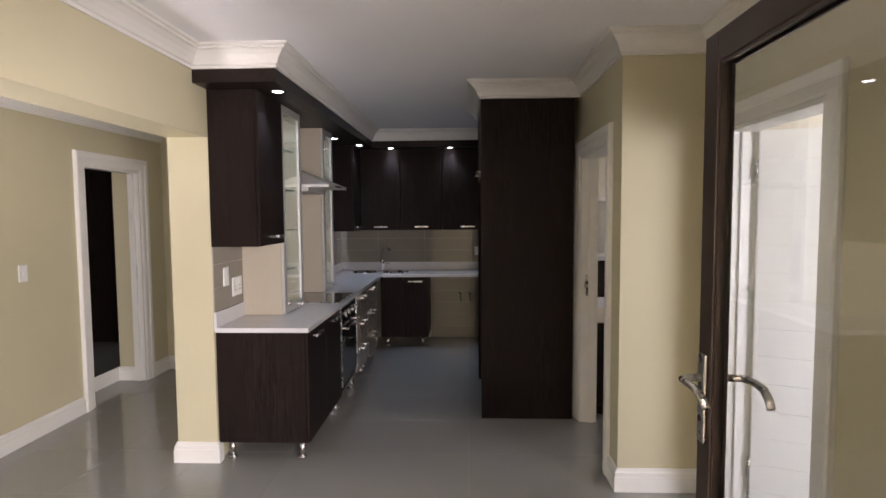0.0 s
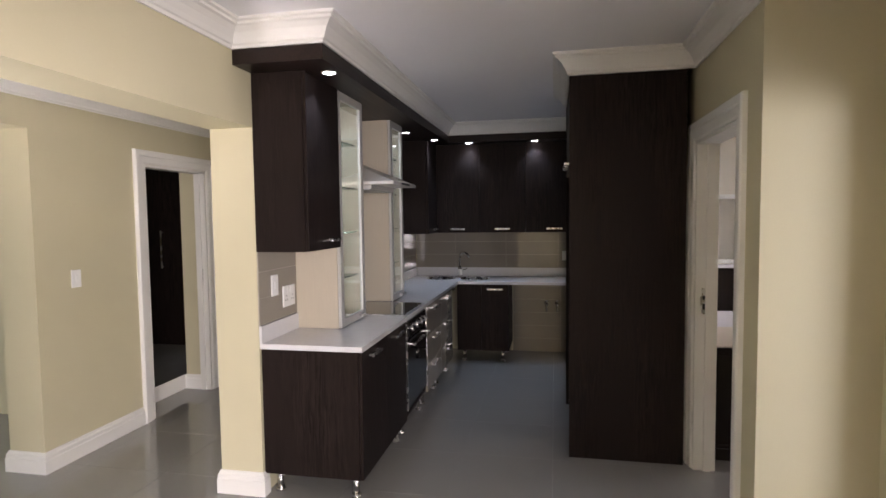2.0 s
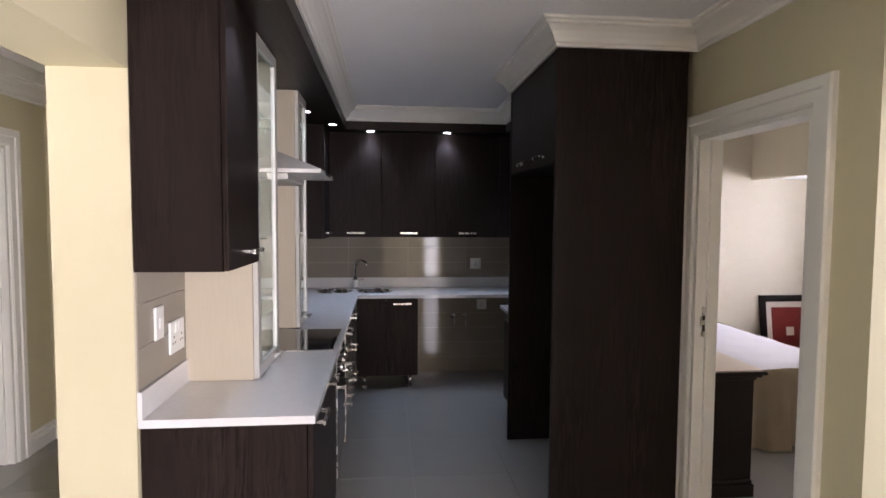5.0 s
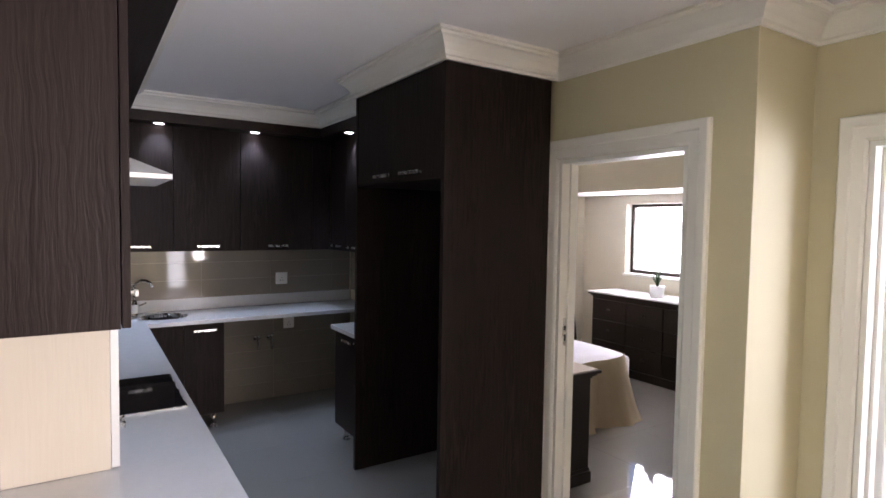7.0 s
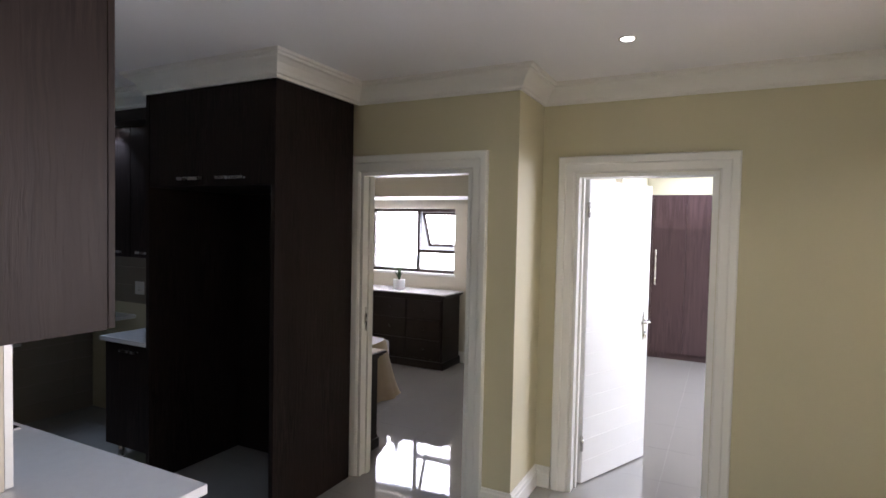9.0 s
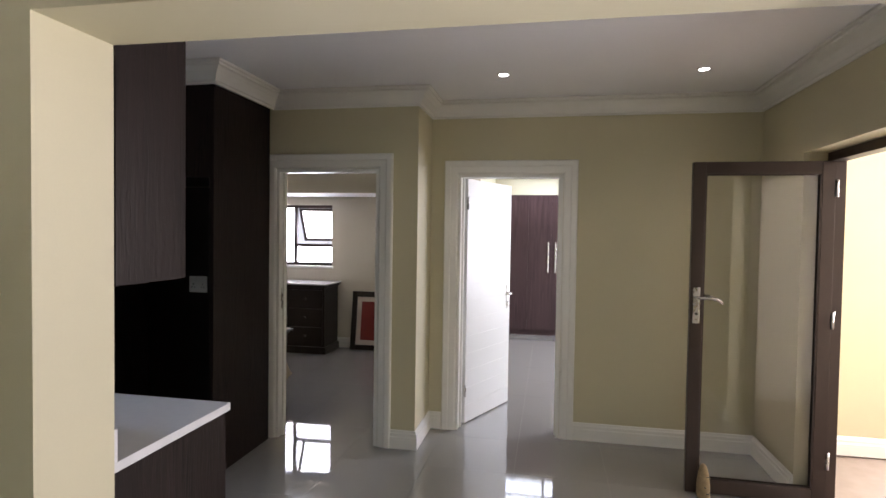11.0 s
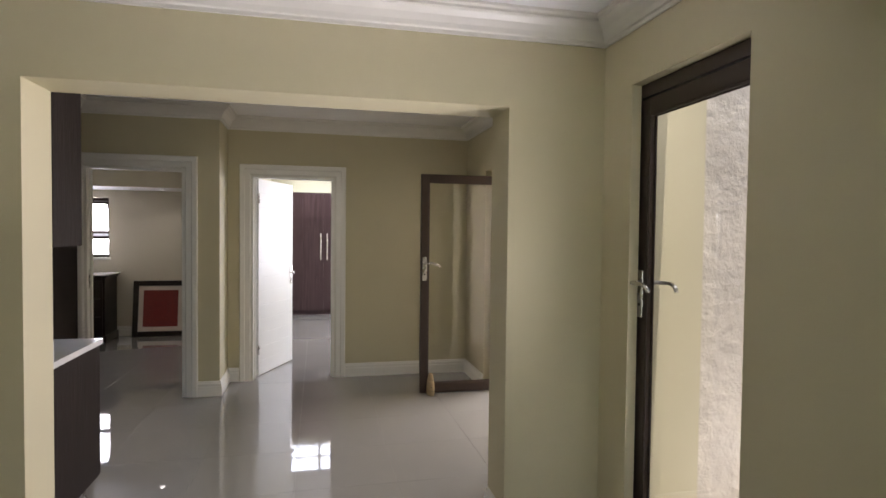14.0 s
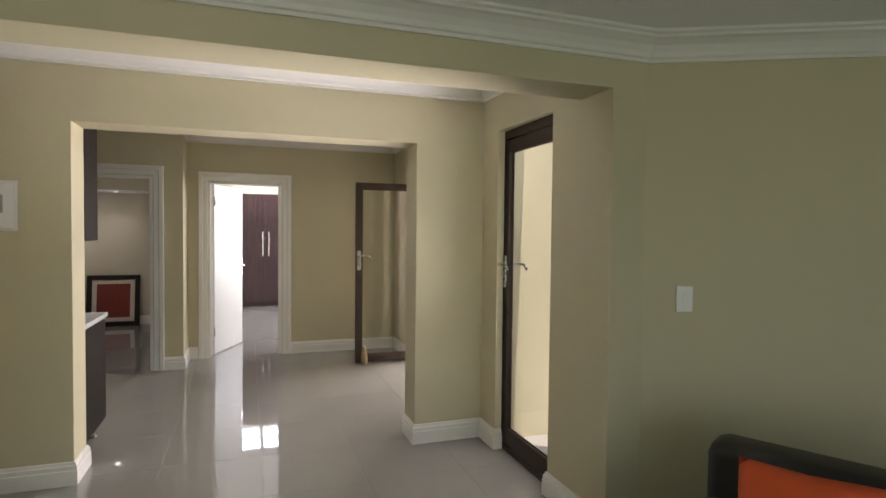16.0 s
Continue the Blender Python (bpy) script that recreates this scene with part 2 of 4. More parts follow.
def sweep(path, profile, closed=False, to=None):
    """Runs a profile of (offset to the left, height) along a flat path with mitred corners."""
    bm = bmesh.new()
    n = len(path)
    P = [Vector(p) for p in path]
    rings = []
    for i in range(n):
        a = P[i] - P[i - 1] if (closed or i > 0) else P[1] - P[0]
        b = P[(i + 1) % n] - P[i] if (closed or i < n - 1) else P[n - 1] - P[n - 2]
        a, b = a.normalized(), b.normalized()
        na, nb = Vector((-a.y, a.x)), Vector((-b.y, b.x))
        mid = (na + nb).normalized()
        k = 1 / max(.3, mid.dot(na))
        rings.append([bm.verts.new((*(P[i] + mid * k * o), h)) for o, h in profile])
    for i in range(n if closed else n - 1):
        r0, r1 = rings[i], rings[(i + 1) % n]
        for j in range(len(profile)):
            q = (j + 1) % len(profile)
            bm.faces.new((r0[j], r1[j], r1[q], r0[q]))
    if not closed:
        bm.faces.new(rings[0])
        bm.faces.new(list(reversed(rings[-1])))
    if to:
        bmesh.ops.transform(bm, matrix=to, verts=bm.verts)
    return bm


def lathe(profile, seg=24):
    """A turned shape from (radius, height) pairs."""
    bm = bmesh.new()
    rings = [[bm.verts.new((r * math.cos(a), r * math.sin(a), h)) for a in (2 * math.pi * i / seg for i in range(seg))] for r, h in profile]
    for r0, r1 in zip(rings, rings[1:]):
        for i in range(seg):
            bm.faces.new((r0[i], r0[(i + 1) % seg], r1[(i + 1) % seg], r1[i]))
    bm.faces.new(list(reversed(rings[0])))
    bm.faces.new(rings[-1])
    return bm


def tube(points, r, seg=12):
    """A round bar bent along points."""
    bm = bmesh.new()
    P = [Vector(p) for p in points]
    rings = []
    up = Vector((0, 0, 1))
    for i, p in enumerate(P):
        d = (P[min(i + 1, len(P) - 1)] - P[max(i - 1, 0)]).normalized()
        s = d.cross(up if abs(d.z) < .95 else Vector((1, 0, 0))).normalized()
        t = s.cross(d)
        rings.append([bm.verts.new(p + r * (s * math.cos(a) + t * math.sin(a))) for a in (2 * math.pi * k / seg for k in range(seg))])
    for r0, r1 in zip(rings, rings[1:]):
        for k in range(seg):
            bm.faces.new((r0[k], r0[(k + 1) % seg], r1[(k + 1) % seg], r1[k]))
    bm.faces.new(list(reversed(rings[0])))
    bm.faces.new(rings[-1])
    return bm


# ---------------------------------------------------------------- structure
CZ = 2.605       # ceiling of hall and kitchen
XW0, XW1 = -1.72, -1.458    # wall between hall and passage
XP = -2.97       # west wall of the passage
XO = -3.235      # living-room face of that wall
XE = 1.515       # east wall of the hall
XK = 1.04        # east wall of the kitchen
YB = 7.22        # back wall of the kitchen
YS = 0.785       # south wall of the hall
YP = 0.95        # south wall of the passage
TOP = 2.75

setting("wall_west_of_hall", boxes(
    (XW0, XW1, 3.515, YB + .2, 0, TOP), (XW0, XW1, 1.452, 3.515, 2.104, TOP), (XW0, XW1, .45, 1.452, 0, TOP)), PAINT, "cream painted wall with a wide opening")
setting("wall_kitchen_back", box(XW1, 1.16, YB, YB + .2, 0, TOP), PAINT)
setting("wall_kitchen_east", boxes(
    (XK, 1.16, 3.208, 3.498, 0, TOP), (XK, 1.16, 3.498, 4.298, 2.036, TOP), (XK, 1.16, 4.298, YB, 0, TOP)), PAINT, "olive cream painted wall with a doorway")
setting("wall_hall_step", box(1.16, XE + .14, 3.208, 3.36, 0, TOP), PAINT)
setting("wall_hall_east", boxes(
    (XE, XE + .14, 2.990, 3.208, 0, TOP), (XE, XE + .14, 2.176, 2.990, 2.04, TOP), (XE, XE + .14, .4, 2.176, 0, TOP)), PAINT, "olive cream painted wall with a doorway")
setting("wall_hall_south", boxes(
    (XW1, -.70, .57, YS, 0, TOP), (-.70, .84, .57, YS, 2.09, TOP), (.84, XE, .57, YS, 0, TOP)), PAINT)
setting("wall_passage_south", boxes(
    (XP, -2.85, .70, YP, 0, TOP), (-2.85, -1.888, .70, YP, 2.18, TOP), (-1.888, XW0, .70, YP, 0, TOP), (-1.972, -1.888, .902, YP, 0, 2.18),
    (-2.85, -2.69, .902, YP, 0, 2.18)), PAINT)
setting("wall_passage_west", boxes(
    (XO, XP, 3.53, 4.50, 0, TOP), (XO, XP, 4.50, 5.29, 2.035, TOP), (XO, XP, 5.29, 5.9, 0, TOP),
    (XO, XP, YP, 3.53, 2.172, TOP), (XO, XP, .70, YP, 0, TOP)), PAINT, "cream painted wall with a doorway and a wide opening")
setting("wall_passage_north", box(XP, XW0, 5.7, 5.9, 0, TOP), PAINT)

setting("ceiling_hall", box(XW1 - .02, XE + .02, YS - .02, YB + .02, CZ, CZ + .1), CEIL, "plain white plastered ceiling")
setting("ceiling_passage", box(XP - .02, XW0 + .02, YP - .02, 5.72, CZ - .055, CZ + .1), CEIL, "plain white plastered ceiling")

CORNICE = [(0, 2.478), (.012, 2.478), (.012, 2.494), (.022, 2.500), (.030, 2.520), (.048, 2.548), (.072, 2.568), (.088, 2.574), (.088, 2.586), (.104, 2.592), (.104, CZ), (0, CZ)]


def cornice(name, path, dz=0.0, closed=True):
    return setting(name, sweep(path, [(o, h + dz) for o, h in CORNICE], closed), TRIM, "white moulded plaster cornice")


CAPF = 3.335
CAPW, CAPB, CAPE = -.955, 6.72, .53
cornice("trim_cornice_hall", [(XW1, YS), (XE, YS), (XE, 3.208), (XK, 3.208), (XK, 4.33), (.285, 4.33), (.285, 5.42), (CAPE, 5.42), (CAPE, CAPB),
                                   (CAPW, CAPB), (CAPW, CAPF), (XW1, CAPF)])
cornice("trim_cornice_passage", [(XP, YP), (XW0, YP), (XW0, 5.7), (XP, 5.7)], -.055, False)
# west passage cornice lowered to fit the camera's view, with a plain upper band
setting("trim_cornice_passage_west", sweep([(XP, 5.7), (XP, YP)], [(o, CZ - .056 if h == CZ else h - .125) for o, h in CORNICE]), TRIM, "white moulded plaster cornice lowered to fit the view, with a plain upper band")

SKIRT = [(0, 0), (.022, 0), (.022, .085), (.018, .09), (.018, .112), (.012, .118), (.008, .132), (0, .135)]


def skirting(path):
    return setting("baseboard", sweep(path, SKIRT), TRIM, "white moulded skirting board")


skirting([(.84, YS), (XE, YS), (XE, 2.085)])
skirting([(XE, 3.105), (XE, 3.208), (XK, 3.208), (XK, 3.40)])
skirting([(XW1, 1.452), (XW1, YS), (-.70, YS)])
skirting([(XW1, 3.56), (XW1, 3.515), (XW0, 3.515), (XW0, 5.7), (XP, 5.7), (XP, 5.40)])
skirting([(XP, 4.385), (XP, 3.53), (XO, 3.53), (XO, 5.4)])
skirting([(-1.972, .904), (-1.972, YP), (XW0, YP), (XW0, 1.452), (XW1, 1.452)])
skirting([(XO, .76), (XO, YP), (-2.69, YP), (-2.69, .904)])


def doorway(name, side, at, y0, y1, top, depth, label, lining=True):
    """Architrave round an opening in a wall along y, on its face at x = at; side is the way it faces. Lining boards fill the reveal."""
    base = thing(name, label=label, category="door frame", kind="structure")
    prof = [(0, 0), (.0, .010), (.012, .018), (.055, .020), (.062, .028), (.098, .030), (.106, .022), (.106, 0)]
    to = Matrix(((0, 0, side, at), (1, 0, 0, 0), (0, 1, 0, 0), (0, 0, 0, 1)))
    part("architrave", sweep([(y0 - .002, 0), (y0 - .002, top + .002), (y1 + .002, top + .002), (y1 + .002, 0)], prof, False, to), TRIM, base)
    a, b = sorted((at + side * .004, at - side * (depth + .004)))
    if lining:
        part("lining", boxes((a, b, y0, y0 + .022, 0, top), (a, b, y1 - .022, y1, 0, top), (a, b, y0 + .022, y1 - .022, top - .022, top)), TRIM, base)
        mid = at - side * depth * .62
        part("door_stop", boxes((mid - .02, mid + .02, y0 + .022, y0 + .036, 0, top - .022), (mid - .02, mid + .02, y1 - .036, y1 - .022, 0, top - .022)), TRIM, base)
    return base


D1 = doorway("door_1", -1, XK, 3.498, 4.298, 2.036, .12, "white moulded door frame of the bedroom doorway")
D2 = doorway("door_2", -1, XE, 2.176, 2.990, 2.04, .14, "white moulded door frame round an open white door")
D3 = doorway("door_3", 1, XP, 4.50, 5.29, 2.035, .10, "white moulded door frame of a dark room")
for d, x, y, z, s in ((D1, 1.085, 4.275, 1.06, -1), (D3, -3.02, 5.267, 1.06, -1)):
    part("strike_plate", boxes((x - .012, x + .012, y - .002, y + .003, z - .08, z + .08), (x - .02, x - .012, y - .004, y + .003, z - .03, z + .03)), STEEL, d, "steel strike plate")
    part("latch_hole", boxes((x - .007, x + .007, y - .0035, y, z + .01, z + .035), (x - .007, x + .007, y - .0035, y, z - .05, z - .015)), DARKPL, d, "dark latch holes")

# bedroom shell
BX, BY0, BY1 = 4.30, 3.36, 7.15
WY0, WY1, WZ0, WZ1 = 5.175, 6.48, 1.094, 1.927    # bedroom window
setting("wall_bedroom_east", boxes((BX, BX + .2, BY0 - .2, WY0, 0, TOP), (BX, BX + .2, WY0, WY1, 0, WZ0), (BX, BX + .2, WY0, WY1, WZ1, TOP), (BX, BX + .2, WY1, BY1 + .2, 0, TOP)), BEDPAINT)
setting("wall_bedroom_north", box(1.16, BX, BY1, BY1 + .2, 0, TOP), BEDPAINT)
setting("wall_bedroom_south", box(XE + .14, BX, BY0 - .13, BY0, 0, TOP), BEDPAINT)
setting("ceiling_bedroom", box(1.14, BX + .02, BY0 - .02, BY1 + .02, CZ, CZ + .1), CEIL)
setting("beam_bedroom", box(3.3, 3.36, BY0, BY1, 2.02, CZ), BEDPAINT, "painted front of the lowered bedroom ceiling")
setting("ceiling_bedroom_low", box(3.36, BX, BY0, BY1, 2.035, 2.10), CEIL)
skirting([(BX, BY0), (BX, BY1), (1.16, BY1)])
skirting([(-3.075, 5.288), (XO, 5.288), (XO, 5.7)])
skirting([(1.16, BY0), (BX, BY0)])

# second room shell
setting("wall_second_room_east", box(7.0, 7.2, .2, BY0, 0, TOP), PAINT)
setting("wall_second_room_south", boxes((XE + .14, 2.8, .2, .4, 0, TOP), (2.8, 5.0, .2, .4, 0, .75), (2.8, 5.0, .2, .4, 2.25, TOP), (5.0, 7.0, .2, .4, 0, TOP)), PAINT)
setting("wall_second_room_north", box(BX, 7.0, BY0 - .13, BY0, 0, TOP), PAINT)
# Ceiling opening and bars are added, for a bright rectangle mirrored in the floor.
SKX0, SKX1, SKY0, SKY1 = 5.45, 6.75, 1.55, 3.0
setting("ceiling_second_room", boxes((XE + .12, SKX0, .38, BY0, CZ, CZ + .1), (SKX1, 7.02, .38, BY0, CZ, CZ + .1), (SKX0, SKX1, .38, SKY0, CZ, CZ + .1), (SKX0, SKX1, SKY1, BY0, CZ, CZ + .1)), CEIL)
rl = thing("ceiling_opening", label="ceiling opening with white bars, added for a bright floor reflection", category="roof light", kind="structure")
for y in (SKY0, (SKY0 + SKY1) / 2, SKY1 - .05):
    part("bar", box(SKX0, SKX1, y, y + .05, CZ + .02, CZ + .09), TRIM, rl)
for x in (SKX0, (SKX0 + SKX1) / 2, SKX1 - .05):
    part("bar", box(x, x + .05, SKY0 + .05, SKY1 - .05, CZ + .025, CZ + .085), TRIM, rl)

# third room shell
setting("wall_third_room_west", box(-6.2, -6.0, 4.49, 9.6, 0, TOP), PAINT)
# Unseen window opening, added for the third room's lamp.
setting("wall_third_room_north", boxes((-6.0, -5.4, 9.5, 9.7, 0, TOP), (-5.4, -3.8, 9.5, 9.7, 0, .9), (-5.4, -3.8, 9.5, 9.7, 2.1, TOP), (-3.8, XO + 1, 9.5, 9.7, 0, TOP)), PAINT)
setting("wall_third_room_east", box(XO, XP, 5.9, 9.5, 0, TOP), PAINT)
setting("wall_third_room_south", box(-6.0, XO, 4.49, 4.497, 0, TOP), PAINT)
setting("ceiling_third_room", box(-6.02, XO + .02, 4.44, 9.52, CZ, CZ + .1), CEIL)

# living room shell
LZ = 2.43
LA, LB = (XO, .76), (-4.90, -2.5)
setting("ceiling_living", boxes((-8.52, XO + .01, -2.52, 4.42, LZ, LZ + .1)), CEIL)
# The west and south window openings are unseen, added for the two lamps.
setting("wall_living_west", boxes((-8.7, -8.5, -2.7, .6, 0, TOP), (-8.7, -8.5, .6, 3.8, 0, .3), (-8.7, -8.5, .6, 3.8, 2.25, TOP), (-8.7, -8.5, 3.8, 4.6, 0, TOP)), PAINT)
setting("wall_living_south", boxes((-8.5, -7.4, -2.7, -2.5, 0, TOP), (-7.4, -5.0, -2.7, -2.5, 0, .3), (-7.4, -5.0, -2.7, -2.5, 2.25, TOP), (-5.0, -4.8, -2.7, -2.5, 0, TOP)), PAINT)
setting("wall_living_north", box(-8.5, XO, 4.4, 4.49, 0, TOP), PAINT)
bm = bmesh.new()
d = Vector((LB[0] - LA[0], LB[1] - LA[1])).normalized()
L = (Vector(LB) - Vector(LA)).length
OBL = Matrix(((d.x, -d.y, 0, LA[0]), (d.y, d.x, 0, LA[1]), (0, 0, 1, 0), (0, 0, 0, 1)))
add_box(bm, 0, L, 0, .2, 0, TOP, 0, OBL)
setting("wall_living_oblique", bm, PAINT, "cream painted wall set at an angle")
cornice("trim_cornice_living", [LB, LA, (XO, 4.4), (-8.5, 4.4), (-8.5, -2.5)], LZ - CZ)
skirting([LB, LA])

# porch shell, in front of the hall door
# The east opening is unseen, added for the lamp that lights the hall.
setting("wall_porch_east", boxes((XE + .14, XE + .34, -.45, .2, 0, TOP), (XE + .14, XE + .34, -2.4, -.45, 2.5, TOP), (XE + .14, XE + .34, -2.4, -.45, 0, .28)), PAINT)
setting("wall_porch_west", boxes((XW0 + .06, XW0 + .2, -2.4, .45, -.1, TOP)), PLASTER, "rough sunlit plastered wall outside the passage")
setting("wall_porch_pier", box(XW0 - .05, XW0, .40, .69, -.1, TOP), PAINT)
# Unseen front wall, added to leave a gap round the slit lamp.
setting("wall_porch_front", boxes((XW0, .45, -2.4, -2.3, 0, TOP), (.81, XE + .14, -2.4, -2.3, 0, TOP), (.45, .81, -2.4, -2.3, 2.15, TOP)), PAINT)
setting("ceiling_porch", box(XW0, XE + .34, -2.4, .58, TOP - .05, TOP + .05), CEIL)
setting("floor_porch", box(XW0, XE + .34, -2.4, .66, -.06, -.012), PAVING)
skirting([(XE + .14, -2.3), (XE + .14, .2)])

# courtyard outside the passage door, and the open ground
setting("wall_courtyard", box(-12, -1.9, -5.2, -5.0, -.1, 2.2), PLASTER, "rough sunlit plastered boundary wall")
# White wall added so the view through the bedroom window reads bright white.
setting("wall_boundary", box(7.7, 7.9, 3.7, 12, -.14, 2.4), CEIL, "white backdrop wall added outside the bedroom window")
setting("ground", box(-60, 60, -60, 60, -.35, -.14), GRASS)
setting("pavement_courtyard", box(-4.4, XW0 + .06, -4.9, .70, -.13, -.03), CONCRETE)


# ---------------------------------------------------------------- kitchen
def handle(parent, m, length=.17, name="handle"):
    """A flat steel bar handle on two posts: along local x, standing out along local -y."""
    bm = bmesh.new()
    add_box(bm, -length / 2, length / 2, -.034, -.024, -.009, .009, .002)
    for s in (-1, 1):
        add_box(bm, s * (length / 2 - .02) - .006, s * (length / 2 - .02) + .006, -.026, .001, -.006, .006)
    bmesh.ops.transform(bm, matrix=m, verts=bm.verts)
    return part(name, bm, STEEL, parent, "brushed steel bar handle")


FACE_E = Matrix.Rotation(radians(90), 4, 'Z')      # front looks along +x
FACE_W = Matrix.Rotation(radians(-90), 4, 'Z')     # front looks along -x
FACE_S = Matrix()


def leg(parent, x, y, h=.125):
    bm = cyl(x, y, 0, .019, h, seg=16)
    add_cyl(bm, x, y, 0, .027, .012, seg=16)
    part("leg", bm, STEEL, parent, "steel cabinet leg", True)


def cabinet(name, origin, face, w, d, z0, z1, doors, label, group, legs=False, mat=None, hlen=.17):
    """A cabinet box w wide and d deep, front along local -y from y = 0 back to y = d. doors: list of (x0, x1, z0, z1, handle x, handle z)."""
    mat = mat or WENGE
    base = new(name)
    base.empty_display_size = .1
    base.matrix_basis = Matrix.Translation(origin) @ face
    tagged(base, label, "cabinet", group)
    t = .018
    for nm, row in (("side_panel", (0, t, .002, d, z0, z1)), ("side_panel", (w - t, w, .002, d, z0, z1)), ("bottom_panel", (t, w - t, .002, d, z0, z0 + t)),
                    ("top_panel", (t, w - t, .002, d, z1 - t, z1)), ("back_panel", (t, w - t, d - .01, d, z0 + t, z1 - t))):
        part(nm, box(*row), WENGE, base)
    for x0, x1, a, b, hx, hzz in doors:
        dr = part("door", box(x0 + .0015, x1 - .0015, -.020, -.001, a + .0015, b - .0015, .0015), mat, base)
        if hx is not None:
            handle(dr, Matrix.Translation((hx, -.020, hzz)), hlen)
    if legs:
        for lx in (.07, w - .07):
            leg(base, lx, .05)
            leg(base, lx, d - .06)
    return base


UG, BG = "kitchen wall cabinets", "kitchen base cabinets"
U0, U1 = 1.41, 2.398
# wall cabinets, west run
cabinet("wall_cabinet", (-1.155, 3.512, 0), FACE_E, .468, .299, U0, U1, [(0, .468, U0, U1, .33, U0 + .055)], "dark wenge wall cabinet hung beside the opening", UG)
cabinet("wall_cabinet", (-1.142, 6.44, 0), FACE_E, .43, .312, U0, U1, [(0, .43, U0, U1, .22, U0 + .045)], "dark wenge wall cabinet in the sink corner", UG)
# back run
for x0, x1 in ((-1.12, -.632), (-.63, -.122), (-.12, .50)):
    w = x1 - x0
    cabinet("wall_cabinet", (x0, 6.872, 0), FACE_S, w, .345, U0, U1, [(0, w, U0, U1, w / 2, U0 + .04)], "dark wenge wall cabinet above the sink worktop", UG)
cabinet("wall_cabinet", (.502, 6.872, 0), FACE_S, .17, .345, U0, U1, [(0, .17, U0, U1, None, 0)], "narrow dark wenge corner filler cabinet", UG)
# east run
for y1, y0 in ((6.868, 6.16), (6.158, 5.42)):
    w = y1 - y0
    cabinet("wall_cabinet", (.70, y1, 0), FACE_W, w, .335, U0, U1, [(0, w / 2, U0, U1, w / 4, U0 + .04), (w / 2, w, U0, U1, w * .75, U0 + .04)], "dark wenge double wall cabinet in the corner", UG)

# pelmet board with its downlights
pel = thing("pelmet", label="dark wenge pelmet board under the cornice", category="pelmet")
part("board", boxes((-1.456, CAPW, CAPF, 7.215, 2.40, 2.477)), WENGEH, pel)
part("board", boxes((CAPW + .001, CAPE - .001, CAPB, 7.215, 2.40, 2.477)), WENGEH, pel)
part("board", boxes((CAPE, 1.038, 5.42, 7.215, 2.40, 2.477)), WENGEH, pel)


def downlight(x, y, z, warm, r=.036, watts=2.0, color=(.8, .9, 1), size=100, lab="small round steel downlight let into the pelmet", group="pelmet downlights"):
    base = thing("downlight", x, y, z, 0, lab, "downlight", group)
    bm = lathe([(r * 1.28, 0), (r * 1.3, -.003), (r * 1.15, -.006), (r * .98, -.003), (r * .96, .0)], 28)
    part("rim", bm, STEEL, base, "steel rim", True)
    part("lens", cyl(0, 0, -.0045, r * .93, .002, seg=24), LEDW if warm else LED, base, "bright lens")
    lamp = bpy.data.lights.new("spot", 'SPOT')
    lamp.energy, lamp.color, lamp.spot_size, lamp.spot_blend, lamp.shadow_soft_size = watts, color, radians(size), .7, .03
    ob_ = new("spot", lamp)
    ob_.matrix_world = look((x, y, z - .012), (x, y, 0))
    return base


for x, y in ((-1.03, 3.60), (-1.20, 5.86), (-1.05, 6.44), (-.735, 6.79), (-.017, 6.79), (.615, 6.30)):
    downlight(x, y, 2.40, False, watts=10, color=(.60, .79, 1))
for x, y in ((.775, 2.585), (.812, 1.366)):
    downlight(x, y, CZ, True, .033, 6, (1, .93, .8), 120, "round recessed ceiling downlight, switched on", "ceiling downlights")


for x, y in ((3.92, 4.40), (3.92, 5.30)):
    downlight(x, y, 2.035, True, .033, 4, (1, .95, .86), 120, "round recessed bedroom downlight, switched on", "ceiling downlights")


def glass_unit(y0, y1):
    """A tall display cabinet that stands on the worktop: pale sides, aluminium door frame, glass shelves."""
    base = thing("display_cabinet", label="tall pale display cabinet with aluminium framed glass door", category="cabinet", group="tall glass display cabinets")
    a, b, z0, z1 = -1.455, -1.166, .887, 2.398
    part("side_panel", box(a, b, y0, y0 + .018, z0, z1), OAK, base)
    part("side_panel", box(a, b, y1 - .018, y1, z0, z1), OAK, base)
    part("top_panel", box(a, b, y0 + .018, y1 - .018, z1 - .02, z1), OAK, base)
    part("bottom_panel", box(a, b, y0 + .018, y1 - .018, z0, z0 + .02), OAK, base)
    part("back_panel", box(a, a + .01, y0 + .018, y1 - .018, z0 + .02, z1 - .02), PLASTIC, base, "white back panel")
    for k in range(1, 5):
        z = z0 + (z1 - z0) * k / 5
        sh = part("shelf", box(a + .011, b - .03, y0 + .019, y1 - .019, z, z + .007), SHELFGLASS, base, "green edged glass shelf")
        sh.visible_shadow = False
    door = part("door", boxes((b + .002, b + .024, y0 + .001, y0 + .05, z0 + .004, z1 - .002), (b + .002, b + .024, y1 - .05, y1 - .001, z0 + .004, z1 - .002),
                              (b + .002, b + .024, y0 + .05, y1 - .05, z0 + .004, z0 + .055), (b + .002, b + .024, y0 + .05, y1 - .05, z1 - .053, z1 - .002)), ALU, base, "satin aluminium door frame")
    gp = part("pane", box(b + .010, b + .014, y0 + .048, y1 - .048, z0 + .053, z1 - .051), FROST, door, "pale glass pane")
    gp.visible_shadow = False
    handle(door, Matrix.Translation((b + .024, y1 - .1, z0 + .03)) @ FACE_E, .10)
    return base


